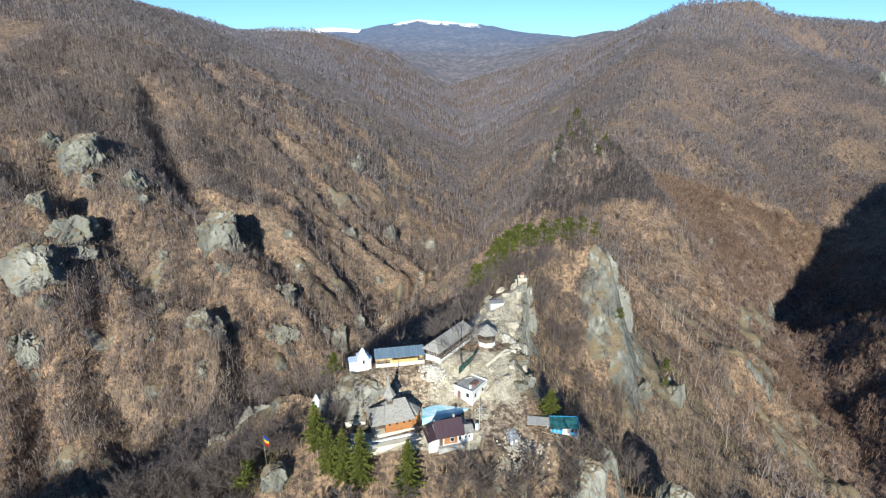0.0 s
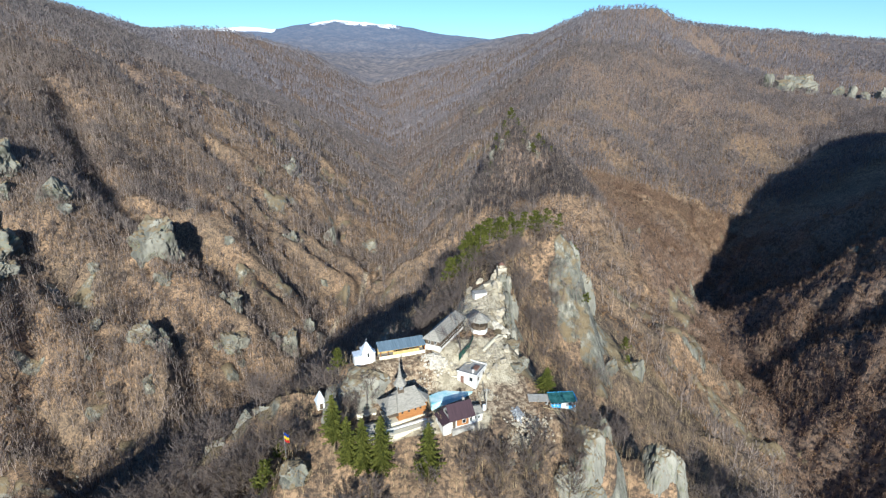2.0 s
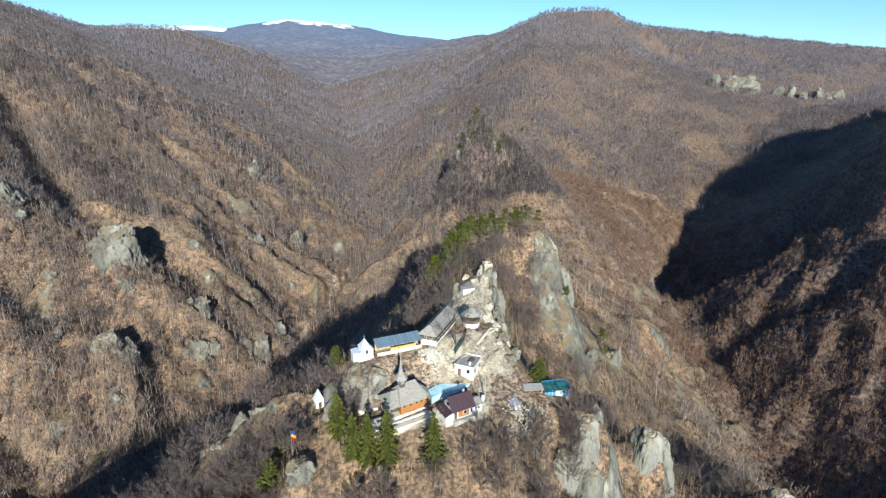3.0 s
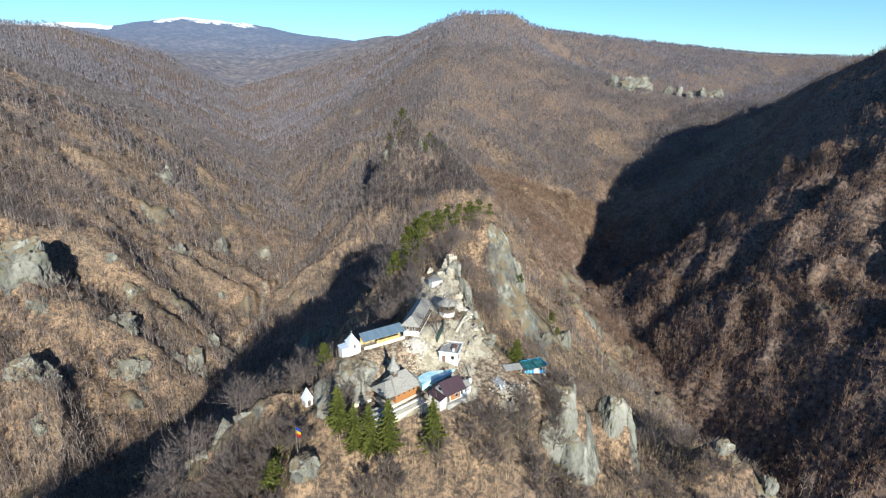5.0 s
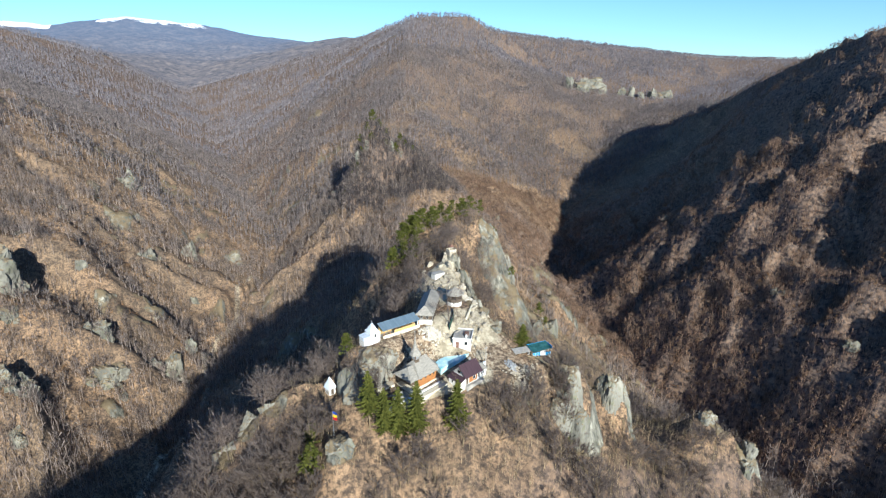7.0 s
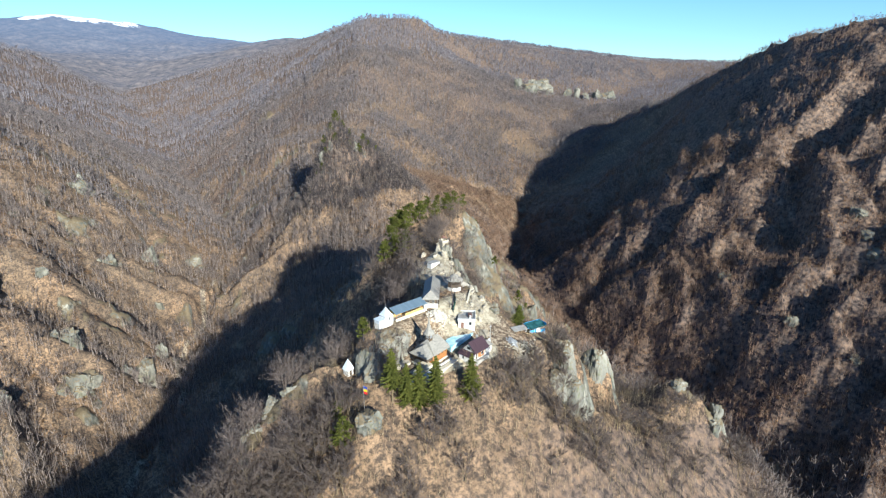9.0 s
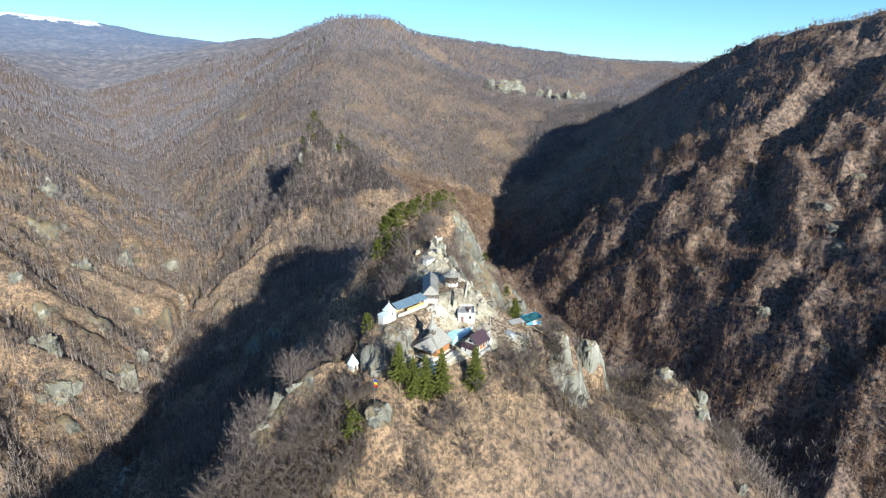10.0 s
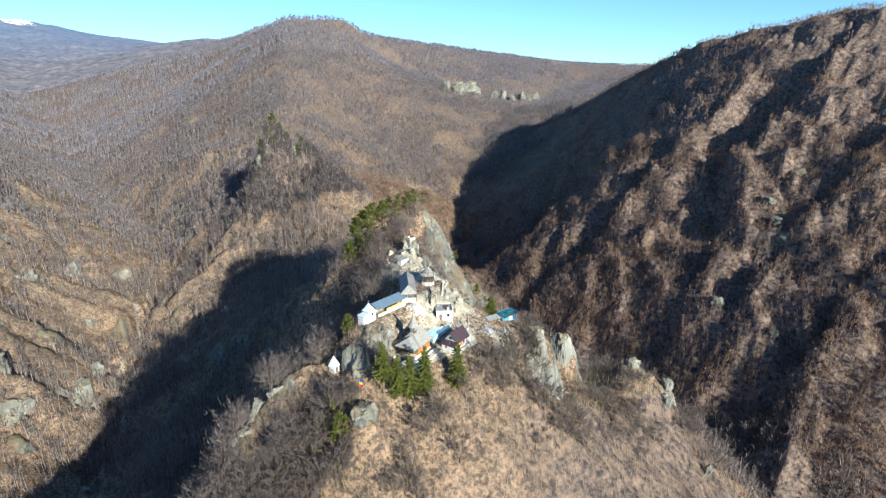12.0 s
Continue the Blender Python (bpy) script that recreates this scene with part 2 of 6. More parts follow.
# ---- the lie of the land: crest, valley and rib lines (x, y, z) between which the slopes are stretched ----
LAND = {
    "right_valley": [(120, -500, -215), (150, -200, -180), (165, 0, -160), (188, 110, -143), (222, 215, -142), (262, 312, -139), (328, 467, -136),
                     (420, 570, -122), (560, 690, -86), (720, 830, -42), (900, 960, 0), (1200, 1080, 32), (1700, 1280, 85)],
    "left_valley": [(-900, 0, -200), (-420, 140, -166), (-260, 186, -152), (-160, 214, -145), (-115, 245, -140), (-90, 285, -134), (-40, 430, -127), (15, 560, -123),
                    (45, 640, -120), (55, 760, -118), (60, 900, -116), (60, 1130, -112), (60, 1400, -94), (70, 1750, -62), (20, 2300, 40), (100, 3000, 150)],
    # added out of view; its height is set by the shade on the left valley
    "unseen_shoulder": [(-700, 20, 40), (-420, 70, -40), (-300, 80, -85), (-240, 78, -95)],
    "left_crest": [(-900, 250, 110), (-740, 380, 150), (-620, 650, 185), (-560, 900, 200), (-590, 1200, 208), (-650, 1500, 212),
                   (-720, 1871, 205), (-600, 2000, 226), (-470, 1960, 229), (-330, 2100, 190), (-200, 2400, 170)],
    "left_rib_a": [(-620, 560, 165), (-420, 480, 92), (-281, 425, 33), (-205, 408, -8), (-160, 400, -42), (-120, 390, -79), (-84, 381, -98), (-62, 372, -118)],
    "left_rib_b": [(-460, 690, 150), (-306, 652, 101), (-199, 583, 20), (-153, 537, -20), (-96, 513, -65), (-52, 512, -98)],
    "left_rib_c": [(-400, 800, 145), (-238, 759, 83), (-189, 790, 52), (-111, 737, -8), (-24, 650, -86)],
    "left_rib_d": [(-400, 1000, 120), (-189, 862, 44), (-130, 1010, 20), (-72, 1174, -26), (6, 1160, -82)],
    "left_rib_e": [(-420, 350, 60), (-256, 321, -35), (-190, 285, -99), (-125, 272, -126)],
    "left_rib_f": [(-500, 1500, 170), (-200, 1480, 40), (-33, 1400, -72)],
    "left_gully": [(-330, 380, 30), (-240, 352, -38), (-166, 330, -71), (-124, 296, -114)],
    "main_crest": [(58, 190, 18), (72, 225, -8), (96, 320, -42), (116, 420, -44), (126, 480, -27), (128, 492, -20), (128, 502, 16), (128, 512, 33), (134, 520, 30),
                   (146, 550, 4), (165, 620, -10), (215, 740, -2), (300, 890, 34), (400, 1080, 96), (500, 1300, 165), (600, 1500, 226), (690, 1650, 272), (830, 1585, 274),
                   (960, 1610, 232), (1190, 1570, 208), (1524, 1530, 183), (1836, 1477, 164), (2400, 1680, 167), (2700, 1300, 177)],
    "back_crest": [(690, 1650, 266), (640, 1765, 246), (700, 2100, 232), (789, 2454, 254), (850, 3000, 280), (918, 3378, 296), (800, 3920, 328)],
    "main_flank_a": [(116, 420, -44), (180, 440, -48), (231, 447, -55), (315, 475, -84)],
    "main_flank_b": [(110, 360, -40), (160, 365, -66), (207, 378, -81), (232, 338, -123)],
    "main_flank_c": [(760, 1380, 180), (724, 1169, 95), (500, 918, -14), (432, 664, -68)],
    "main_flank_d": [(300, 890, 30), (331, 730, -3), (390, 650, -60)],
    "main_flank_e": [(1190, 1570, 205), (1034, 1239, 59), (1034, 1090, 36)],
    "main_flank_f": [(940, 1480, 128), (920, 1230, 77), (800, 1000, 14)],
    "main_flank_g": [(215, 740, -2), (143, 841, -17), (100, 997, -68)],
    "main_flank_h": [(400, 1080, 92), (234, 1214, 15), (150, 1210, -50)],
    "main_flank_i": [(640, 1765, 246), (400, 1740, 80), (215, 1733, -12)],
    "main_flank_j": [(104, 509, -8), (98, 503, -28), (84, 506, -44), (70, 520, -62), (40, 530, -100)],
    "right_crest": [(420, -600, -40), (480, -300, 20), (560, 0, 120), (596, 141, 154), (640, 200, 156), (693, 302, 148), (718, 370, 136), (780, 469, 113),
                    (798, 518, 98), (813, 570, 80), (822, 640, 46), (828, 700, 10), (835, 760, -35)],
    "right_back": [(1500, 300, 120), (1900, 700, 120), (2600, 600, 160), (2600, -400, 160), (1500, -400, 130)],
    "right_rib_a": [(640, 300, 128), (517, 236, 80), (466, 246, 36), (390, 249, -20), (318, 268, -84), (262, 268, -126)],
    "right_rib_b": [(590, 141, 146), (440, 135, 60), (350, 118, -6), (300, 114, -48), (264, 98, -78), (215, 88, -126)],
    "right_rib_c": [(540, 0, 118), (400, 10, 46), (310, 15, -22), (255, 35, -72), (204, 50, -116)],
    "right_rib_d": [(740, 440, 112), (560, 390, 44), (440, 372, -28), (365, 348, -82), (310, 370, -120)],
    "right_hollow": [(785, 610, 36), (700, 575, -12), (620, 560, -45), (540, 548, -75)],
    "outer_left": [(-1500, -600, 60), (-1600, 600, 140), (-1500, 1800, 220), (-1500, 3000, 250)],
    "snow_crest": [(-1900, 4000, 380), (-1500, 4150, 400), (-1000, 4230, 405), (-800, 4240, 400), (-640, 4260, 392), (-480, 4280, 425), (-330, 4300, 450), (-184, 4300, 466), (60, 4300, 448),
                   (361, 4290, 414), (560, 4250, 380), (800, 4150, 340), (1100, 4150, 325), (1800, 4000, 300), (2600, 3600, 230)],
    "snow_foot": [(-1500, 3400, 240), (-700, 3300, 235), (-100, 3350, 225), (500, 3400, 235)],
}
# the spur that carries the buildings
SPUR = {
    "nose": [(-8, 97, -1), (-8, 88, -6), (-9, 76, -13), (-12, 55, -32), (-14, 20, -62), (-14, -60, -130), (-14, -250, -200)],
    "front_left": [(-38, 95, 2), (-36, 86, -10), (-38, 76, -22), (-45, 50, -48), (-60, 10, -85), (-80, -80, -130)],
    "terrace_front": [(-19, 100, 2.2), (-12, 99.5, 2.2), (-5, 98.0, 2.0), (2, 96.8, 1.8), (7, 98, 1.8), (14, 99, 1.2), (22, 100, 1.4), (31, 101, 1.0)],
    "terrace_mid": [(-18, 107, 3.0), (-8, 107, 3.0), (0, 104, 3.2), (8, 104, 3.6), (14, 104.5, 3.2), (22, 106, 2.4), (30, 105, 1.5)],
    "yard": [(-4, 108.0, 3.4), (1, 108.4, 3.8), (5.5, 107.4, 3.9), (9, 107.5, 4.2)],
    "house_ledge": [(2, 114.5, 6.4), (7.5, 111, 6.2), (11.5, 112.5, 6.8), (14, 117, 9.0)],
    "kiosk_pad": [(-25, 116.5, 10.9), (-17, 115.2, 11.2), (-16, 119, 11.3), (-25, 119.5, 10.8)],
    "upper": [(-24, 119, 10.8), (-16, 118, 11.3), (-6, 118.5, 11.4), (3, 121, 11.6), (11, 126, 11.8), (15, 133, 12.8), (18, 142, 13.6), (21, 149, 15), (24, 153.5, 18.5), (25, 156, 18.5), (28, 164, 16), (33, 174, 16)],
    "upper_back": [(-24, 124, 7), (-10, 126, 8), (0, 132, 9.5), (8, 142, 11), (14, 155, 12), (20, 172, 13)],
    "knob_front": [(-28, 114, 8.6), (-24, 113, 10.2), (-19, 112.6, 10.6), (-13, 114.4, 10.4), (-3, 116, 10.4)],
    "knob_foot": [(-30, 106, -0.5), (-25, 105.6, 2.0), (-20, 107.5, 3.6), (-14, 109.8, 4.4), (-6, 111.5, 4.6), (-1, 112, 5.0)],
    "back_left": [(-20, 140, -18), (-8, 153, -14), (2, 166, -12), (8, 178, -4)],
    # past x = -120 the rib is out of view, raised to shade the left valley
    "chapel": [(-32, 117.5, -1.6), (-36, 121, -1.2), (-41, 122.5, -1.4), (-47, 124, -4), (-53, 125, -7), (-60, 121, -10.5), (-66, 114.5, -14), (-74, 108, -18), (-84, 101, -22), (-98, 93, -30), (-120, 88, -33), (-150, 80, -36), (-175, 78, -47), (-200, 78, -66), (-240, 78, -95)],
    "left_flank": [(-30, 135, -24), (-46, 138, -34), (-60, 136, -44), (-74, 126, -46), (-88, 114, -52), (-104, 108, -66), (-130, 110, -82), (-150, 150, -118)],
    "left_low": [(-115, 152, -104), (-82, 176, -102), (-55, 205, -102), (-30, 240, -104), (-8, 275, -102)],
    "left_mid": [(-40, 112, -7), (-48, 106, -12), (-54, 95, -20), (-62, 86, -30), (-75, 70, -50), (-90, 40, -75)],
    "right_rim": [(17, 128, 11), (20, 119, 9), (21, 112, 4.5), (25, 108.5, 2.5)],
    "right_foot": [(31, 132, -3), (30, 122, -6), (29, 115, -3), (33, 110, -3)],
    "right_gully": [(33, 168, 10), (38, 148, -8), (44, 130, -21), (58, 122, -32), (80, 124, -46)],
    "cliff_top": [(34, 102, -0.5), (38, 99, -3), (40, 95, -6), (36, 91, -9), (29, 90.5, -9)],
    "cliff_foot": [(42, 105, -16), (45, 98, -22), (44, 91, -24), (38, 86, -25), (29, 85.5, -22), (20, 84, -14)],
    "tower_top": [(50, 103, -15.5), (56, 100, -17), (58, 95.5, -20)],
    "tower_foot": [(66, 106, -38), (67, 98, -40), (63, 91, -38), (52, 86, -32)],
    "right_toe": [(40, 78, -28), (70, 82, -41), (84, 90, -37), (95, 95, -33.5), (99, 88, -38), (101, 78, -45)],
    "right_toe_foot": [(104, 100, -52), (110, 88, -60), (111, 76, -64), (120, 60, -85)],
    "front_right": [(10, 90, -5), (14, 80, -11), (18, 72, -18), (25, 55, -36), (40, 20, -75), (60, -60, -135)],
    "crag_top": [(12, 187, 7), (20, 187, 14), (26, 187, 19), (34, 187, 22), (46, 186, 23), (56, 186, 22)],
    "crag_edge": [(62, 187, 14), (66, 184, -2), (70, 178, -16), (69, 166, -22), (68, 150, -33)],
    "crag_foot": [(72, 198, -12), (74, 186, -22), (78, 175, -24), (90, 173, -36), (86, 160, -40)],
    "crag_front": [(58, 184, 21), (61, 179, 11), (62, 170, -1), (61, 158, -13), (58, 143, -24), (56, 134, -30)],
    "crag_right": [(100, 210, -40), (130, 190, -72), (160, 180, -105)],
    "crag_west": [(8, 187, 3), (-4, 192, -14), (-20, 196, -36), (-46, 202, -82)],
    "tower_crag": [(108, 512, 14), (118, 512, 31), (138, 512, 32), (152, 514, 16), (170, 516, 5), (197, 512, -20), (212, 505, -52)],
    "crag_hollow": [(42, 181, 14), (48, 172, 2), (52, 162, -9), (50, 148, -20)],
    "crag_back": [(30, 205, -4), (20, 235, -34), (0, 280, -75), (-25, 340, -112)],
}


def stretched(lines, x0, y0, step, nx, ny, start=None, rounds=400):
    """Heights on a grid, stretched like a skin over the given lines."""
    total, count = np.zeros((ny, nx)), np.zeros((ny, nx))
    for line in lines:
        for (ax, ay, az), (bx, by, bz) in zip(line, line[1:]):
            n = max(2, int(math.hypot(bx - ax, by - ay) / step * 2) + 1)
            s = np.linspace(0, 1, n)
            i = np.round((ax + (bx - ax) * s - x0) / step).astype(int)
            j = np.round((ay + (by - ay) * s - y0) / step).astype(int)
            ok = (i >= 0) & (i < nx) & (j >= 0) & (j < ny)
            np.add.at(total, (j[ok], i[ok]), (az + (bz - az) * s)[ok])
            np.add.at(count, (j[ok], i[ok]), 1)
    fixed = count > 0
    value = np.where(fixed, total / np.maximum(count, 1), 0)
    if start is None:
        start = np.full((ny, nx), value[fixed].mean())
        edge = np.zeros((ny, nx), bool)
    else:
        edge = np.zeros((ny, nx), bool)
        edge[[0, -1]] = True
        edge[:, [0, -1]] = True
    h = np.where(fixed, value, start)
    hold, kept = fixed | edge, np.where(fixed, value, start)
    for _ in range(rounds):
        p = np.pad(h, 1, mode="edge")
        a = (p[:-2, 1:-1] + p[2:, 1:-1] + p[1:-1, :-2] + p[1:-1, 2:]) / 4
        h = np.where(hold, kept, h + 1.0 * (a - h))
    return h


def sampled(grid, x0, y0, step, x, y):
    """Heights between the knots of a grid."""
    u = np.clip((x - x0) / step, 0, grid.shape[1] - 1.001)
    v = np.clip((y - y0) / step, 0, grid.shape[0] - 1.001)
    i, j = u.astype(int), v.astype(int)
    u, v = u - i, v - j
    return (grid[j, i] * (1 - u) + grid[j, i + 1] * u) * (1 - v) + (grid[j + 1, i] * (1 - u) + grid[j + 1, i + 1] * u) * v


def smoothed(h, times):
    for _ in range(times):
        p = np.pad(h, 1, mode="edge")
        h = (p[:-2, 1:-1] + p[2:, 1:-1] + p[1:-1, :-2] + p[1:-1, 2:] + 4 * h) / 8
    return h


ALL_LINES = list(LAND.values()) + list(SPUR.values())
WIDE = stretched(ALL_LINES, -3400, -1400, 100, 75, 64, None, 1500)
MID0 = (-3400, -1400, 100)
gx, gy = np.meshgrid(-1700 + 24 * np.arange(185), -700 + 24 * np.arange(235))
MID = smoothed(stretched(ALL_LINES, -1700, -700, 24, 185, 235, sampled(WIDE, *MID0, gx, gy), 500), 1)
gx, gy = np.meshgrid(-400 + 7 * np.arange(145), -200 + 7 * np.arange(160))
NEAR = smoothed(stretched(ALL_LINES, -400, -200, 7, 145, 160, sampled(MID, -1700, -700, 24, gx, gy), 500), 1)
gx, gy = np.meshgrid(-110 + 2 * np.arange(121), 40 + 2 * np.arange(96))
HILL = smoothed(stretched(ALL_LINES, -110, 40, 2, 121, 96, sampled(NEAR, -400, -200, 7, gx, gy), 400), 1)


def blend_in(x, y, x0, x1, y0, y1, rim):
    """1 inside a rectangle, falling to 0 at its edge over the width of the rim."""
    d = np.minimum(np.minimum(x - x0, x1 - x), np.minimum(y - y0, y1 - y))
    d = np.clip(d / rim, 0, 1)
    return d * d * (3 - 2 * d)


def base_height(x, y):
    h = sampled(WIDE, *MID0, x, y)
    w = blend_in(x, y, -1700, 2716, -700, 4916, 200)
    h = h + w * (sampled(MID, -1700, -700, 24, x, y) - h)
    w = blend_in(x, y, -400, 608, -200, 913, 60)
    h = h + w * (sampled(NEAR, -400, -200, 7, x, y) - h)
    w = blend_in(x, y, -110, 130, 40, 230, 12)
    return h + w * (sampled(HILL, -110, 40, 2, x, y) - h)


# ---- the ground sheet ----
def hash_grid(i, j, seed):
    v = (i.astype(np.int64) * 374761393 + j.astype(np.int64) * 668265263 + seed * 974634777) & 0x7FFFFFFF
    v = ((v ^ (v >> 13)) * 1274126177) & 0x7FFFFFFF
    return ((v ^ (v >> 16)) & 0xFFFF) / 65535.0


def value_noise(x, y, seed=0):
    i, j = np.floor(x), np.floor(y)
    u, v = x - i, y - j
    u, v = u * u * u * (u * (6 * u - 15) + 10), v * v * v * (v * (6 * v - 15) + 10)
    a, b = hash_grid(i, j, seed), hash_grid(i + 1, j, seed)
    c, d = hash_grid(i, j + 1, seed), hash_grid(i + 1, j + 1, seed)
    return (a + (b - a) * u) * (1 - v) + (c + (d - c) * u) * v


def fractal(x, y, size, octaves=4, seed=0, gain=0.5):
    total, amp, norm = 0.0, 1.0, 0.0
    for k in range(octaves):
        a = 0.6 + 1.1 * k
        xx, yy = x * math.cos(a) - y * math.sin(a), x * math.sin(a) + y * math.cos(a)
        total = total + amp * value_noise(xx / size * 2 ** k, yy / size * 2 ** k, seed + 17 * k)
        norm += amp
        amp *= gain
    return total / norm


def ridged(x, y, size, octaves=3, seed=0):
    total, amp, norm = 0.0, 1.0, 0.0
    for k in range(octaves):
        total = total + amp * (1 - np.abs(2 * value_noise(x / size * 2 ** k, y / size * 2 ** k, seed + 31 * k) - 1))
        norm += amp
        amp *= 0.5
    return total / norm


def step(a, b, v):
    t = np.clip((v - a) / (b - a), 0, 1)
    return t * t * (3 - 2 * t)


ROCK_SPOTS = [(-36, 95, 5, 0.9), (-46, 122, 5, 0.8), (-54, 122, 5, 0.9), (-61, 118, 5, 0.9), 
              (55, 172, 9, 1.0), (52, 164, 6, 0.9), (57, 181, 6, 0.9), (97, 90, 6, 0.8), (101, 80, 6, 0.9), (66, 181, 9, 1.0), (63, 185, 7, 0.9), (73, 177, 10, 1.0), (80, 170, 8, 0.9), (70, 190, 8, 0.9), (78, 182, 8, 0.8), (61, 178, 6, 1.0), (62, 171, 7, 1.0), (61.5, 163, 7, 1.0), (60.5, 155, 6, 1.0), (59, 147, 5, 0.9), (66, 158, 5, 0.8), (67, 170, 6, 0.9),
              (24, 153, 5, 0.8), (20, 160, 5, 0.6), (22, 118, 6, 0.8), (20, 128, 6, 0.8), (14, 118, 4, 0.7), (25, 140, 5, 0.6), (109, 510, 5, 0.6), (97, 505, 4, 0.6), (118, 504, 5, 0.55), (104, 496, 4, 0.55), (128, 508, 4, 0.5), (16, 93, 3, 0.7), (9, 93, 3, 0.6)]


# the ribs of the shaded valley side from south to north: the crest of each, and the line beyond which its shade ends, as (x, y)
RIB_LINES = [
    ([(201, 43), (216, 41), (245, 33), (330, 10)], [(198, 55), (221, 55), (250, 50), (279, 43), (330, 20)]),
    ([(200, 72), (218, 70), (241, 65), (272, 60), (305, 53), (400, 25)], [(218, 92), (250, 91), (279, 83), (310, 77), (337, 67), (420, 32)]),
    ([(213, 121), (246, 119), (278, 118), (307, 114), (340, 109), (367, 99), (408, 90), (480, 66)], [(230, 130), (284, 137), (329, 140), (355, 129), (384, 124), (428, 114), (480, 80)]),
    ([(233, 134), (266, 142), (300, 147), (328, 156), (360, 152), (405, 174), (446, 172), (473, 162), (540, 150)], [(257, 163), (295, 180), (332, 190), (373, 206), (409, 220), (463, 222), (500, 205), (540, 175)]),
    ([(240, 300), (269, 289), (293, 277), (335, 260), (367, 248), (397, 239), (427, 235), (460, 230), (520, 225)], [(250, 324), (276, 317), (305, 308), (356, 301), (384, 289), (416, 274), (443, 257), (476, 250), (520, 232)]),
]
RIB_TOP = ((230, 270, 310, 345, 384, 409, 432, 469, 513, 553), (396, 390, 375, 362, 352, 338, 322, 308, 303, 300))      # the northernmost crest, above the deep shade
SHADE_SLOPE = math.tan(radians(20.5))
RIB_LIFT = (18.0, 18.0, 14.0, 15.0, 14.0, 11.0)        # how far each crest stands out, from south to north


def tilted(x, y):
    """The valley side as a whole faces a little to the south."""
    return base_height(x, y) + 0.17 * np.clip(y - 215, -220, 70) * step(230, 330, x) * step(640, 540, x) * step(420, 330, y)


def rib_profile(x, y, rest):
    """Heights of the ribbed valley side: a steep fall behind each crest, then a gentle sunlit rise to the next one."""
    knots = np.linspace(190, 640, 91)
    ys_, hs_ = [np.full(91, -200.0)], [rest(knots, np.full(91, -200.0))]
    for (crest, end), lift in zip(RIB_LINES, RIB_LIFT):
        yc = np.interp(knots, *zip(*crest))
        ye = np.maximum(np.interp(knots, *zip(*end)), yc + 4)
        hc = rest(knots, yc) + lift
        for f, drop in ((0.0, 0.0), (0.4, 1.45), (1.0, 1.0)):
            ys_.append(np.maximum(yc + f * (ye - yc), ys_[-1] + 2))
            hs_.append(hc - drop * SHADE_SLOPE * (ye - yc))
    yt = np.maximum(np.interp(knots, *RIB_TOP), ys_[-1] + 3)
    ys_ += [yt, yt + 400]
    hs_ += [rest(knots, yt) + RIB_LIFT[-1] * step(540, 430, knots), rest(knots, yt + 400)]
    out = np.zeros_like(x)
    for ya, yb, ha, hb in zip(ys_, ys_[1:], hs_, hs_[1:]):
        a_, b_ = np.interp(x, knots, ya), np.interp(x, knots, yb)
        f = (y - a_) / np.maximum(b_ - a_, 1)
        inside = (f >= 0) & (f < 1)
        out = np.where(inside, np.interp(x, knots, ha) * (1 - f) + np.interp(x, knots, hb) * f, out)
    north = y > np.interp(x, knots, yt)
    return np.where(north | (y < -190), rest(x, y), out)


GULLIES = [([(-302, 570), (-267, 512), (-228, 446), (-205, 432), (-160, 426), (-133, 404), (-104, 380), (-79, 368)], 13, 12), ([(-165, 346), (-145, 320), (-133, 311), (-123, 291)], 9, 9),
           ([(-235, 340), (-217, 303), (-212, 286), (-200, 272), (-177, 257)], 10, 9), ([(-130, 470), (-89, 445), (-69, 437), (-53, 413)], 9, 9), ([(-200, 620), (-140, 560), (-95, 530)], 9, 10),
           ([(-290, 395), (-262, 372), (-232, 362), (-200, 340)], 11, 11), ([(-60, 640), (-52, 575), (-20, 520)], 8, 9), ([(-270, 310), (-246, 280), (-230, 258), (-222, 235)], 11, 9), ([(-300, 330), (-272, 290), (-262, 262)], 10, 9), ([(-330, 700), (-250, 640), (-180, 640)], 10, 14)]


def in_gully(x, y):
    """How deep each place lies in one of the wooded gullies."""
    x, y = x + 10 * (fractal(x, y, 30, 3, 23) - 0.5), y + 10 * (fractal(x, y, 30, 3, 24) - 0.5)
    deep = np.zeros_like(x)
    for line, depth, wide in GULLIES:
        d2 = np.full_like(x, 1e9)
        for (ax, ay), (bx, by) in zip(line, line[1:]):
            f = np.clip(((x - ax) * (bx - ax) + (y - ay) * (by - ay)) / ((bx - ax) ** 2 + (by - ay) ** 2), 0, 1)
            d2 = np.minimum(d2, (x - ax - f * (bx - ax)) ** 2 + (y - ay - f * (by - ay)) ** 2)
        deep = np.maximum(deep, 1.5 * depth * np.exp(-d2 / wide ** 2))
    return deep


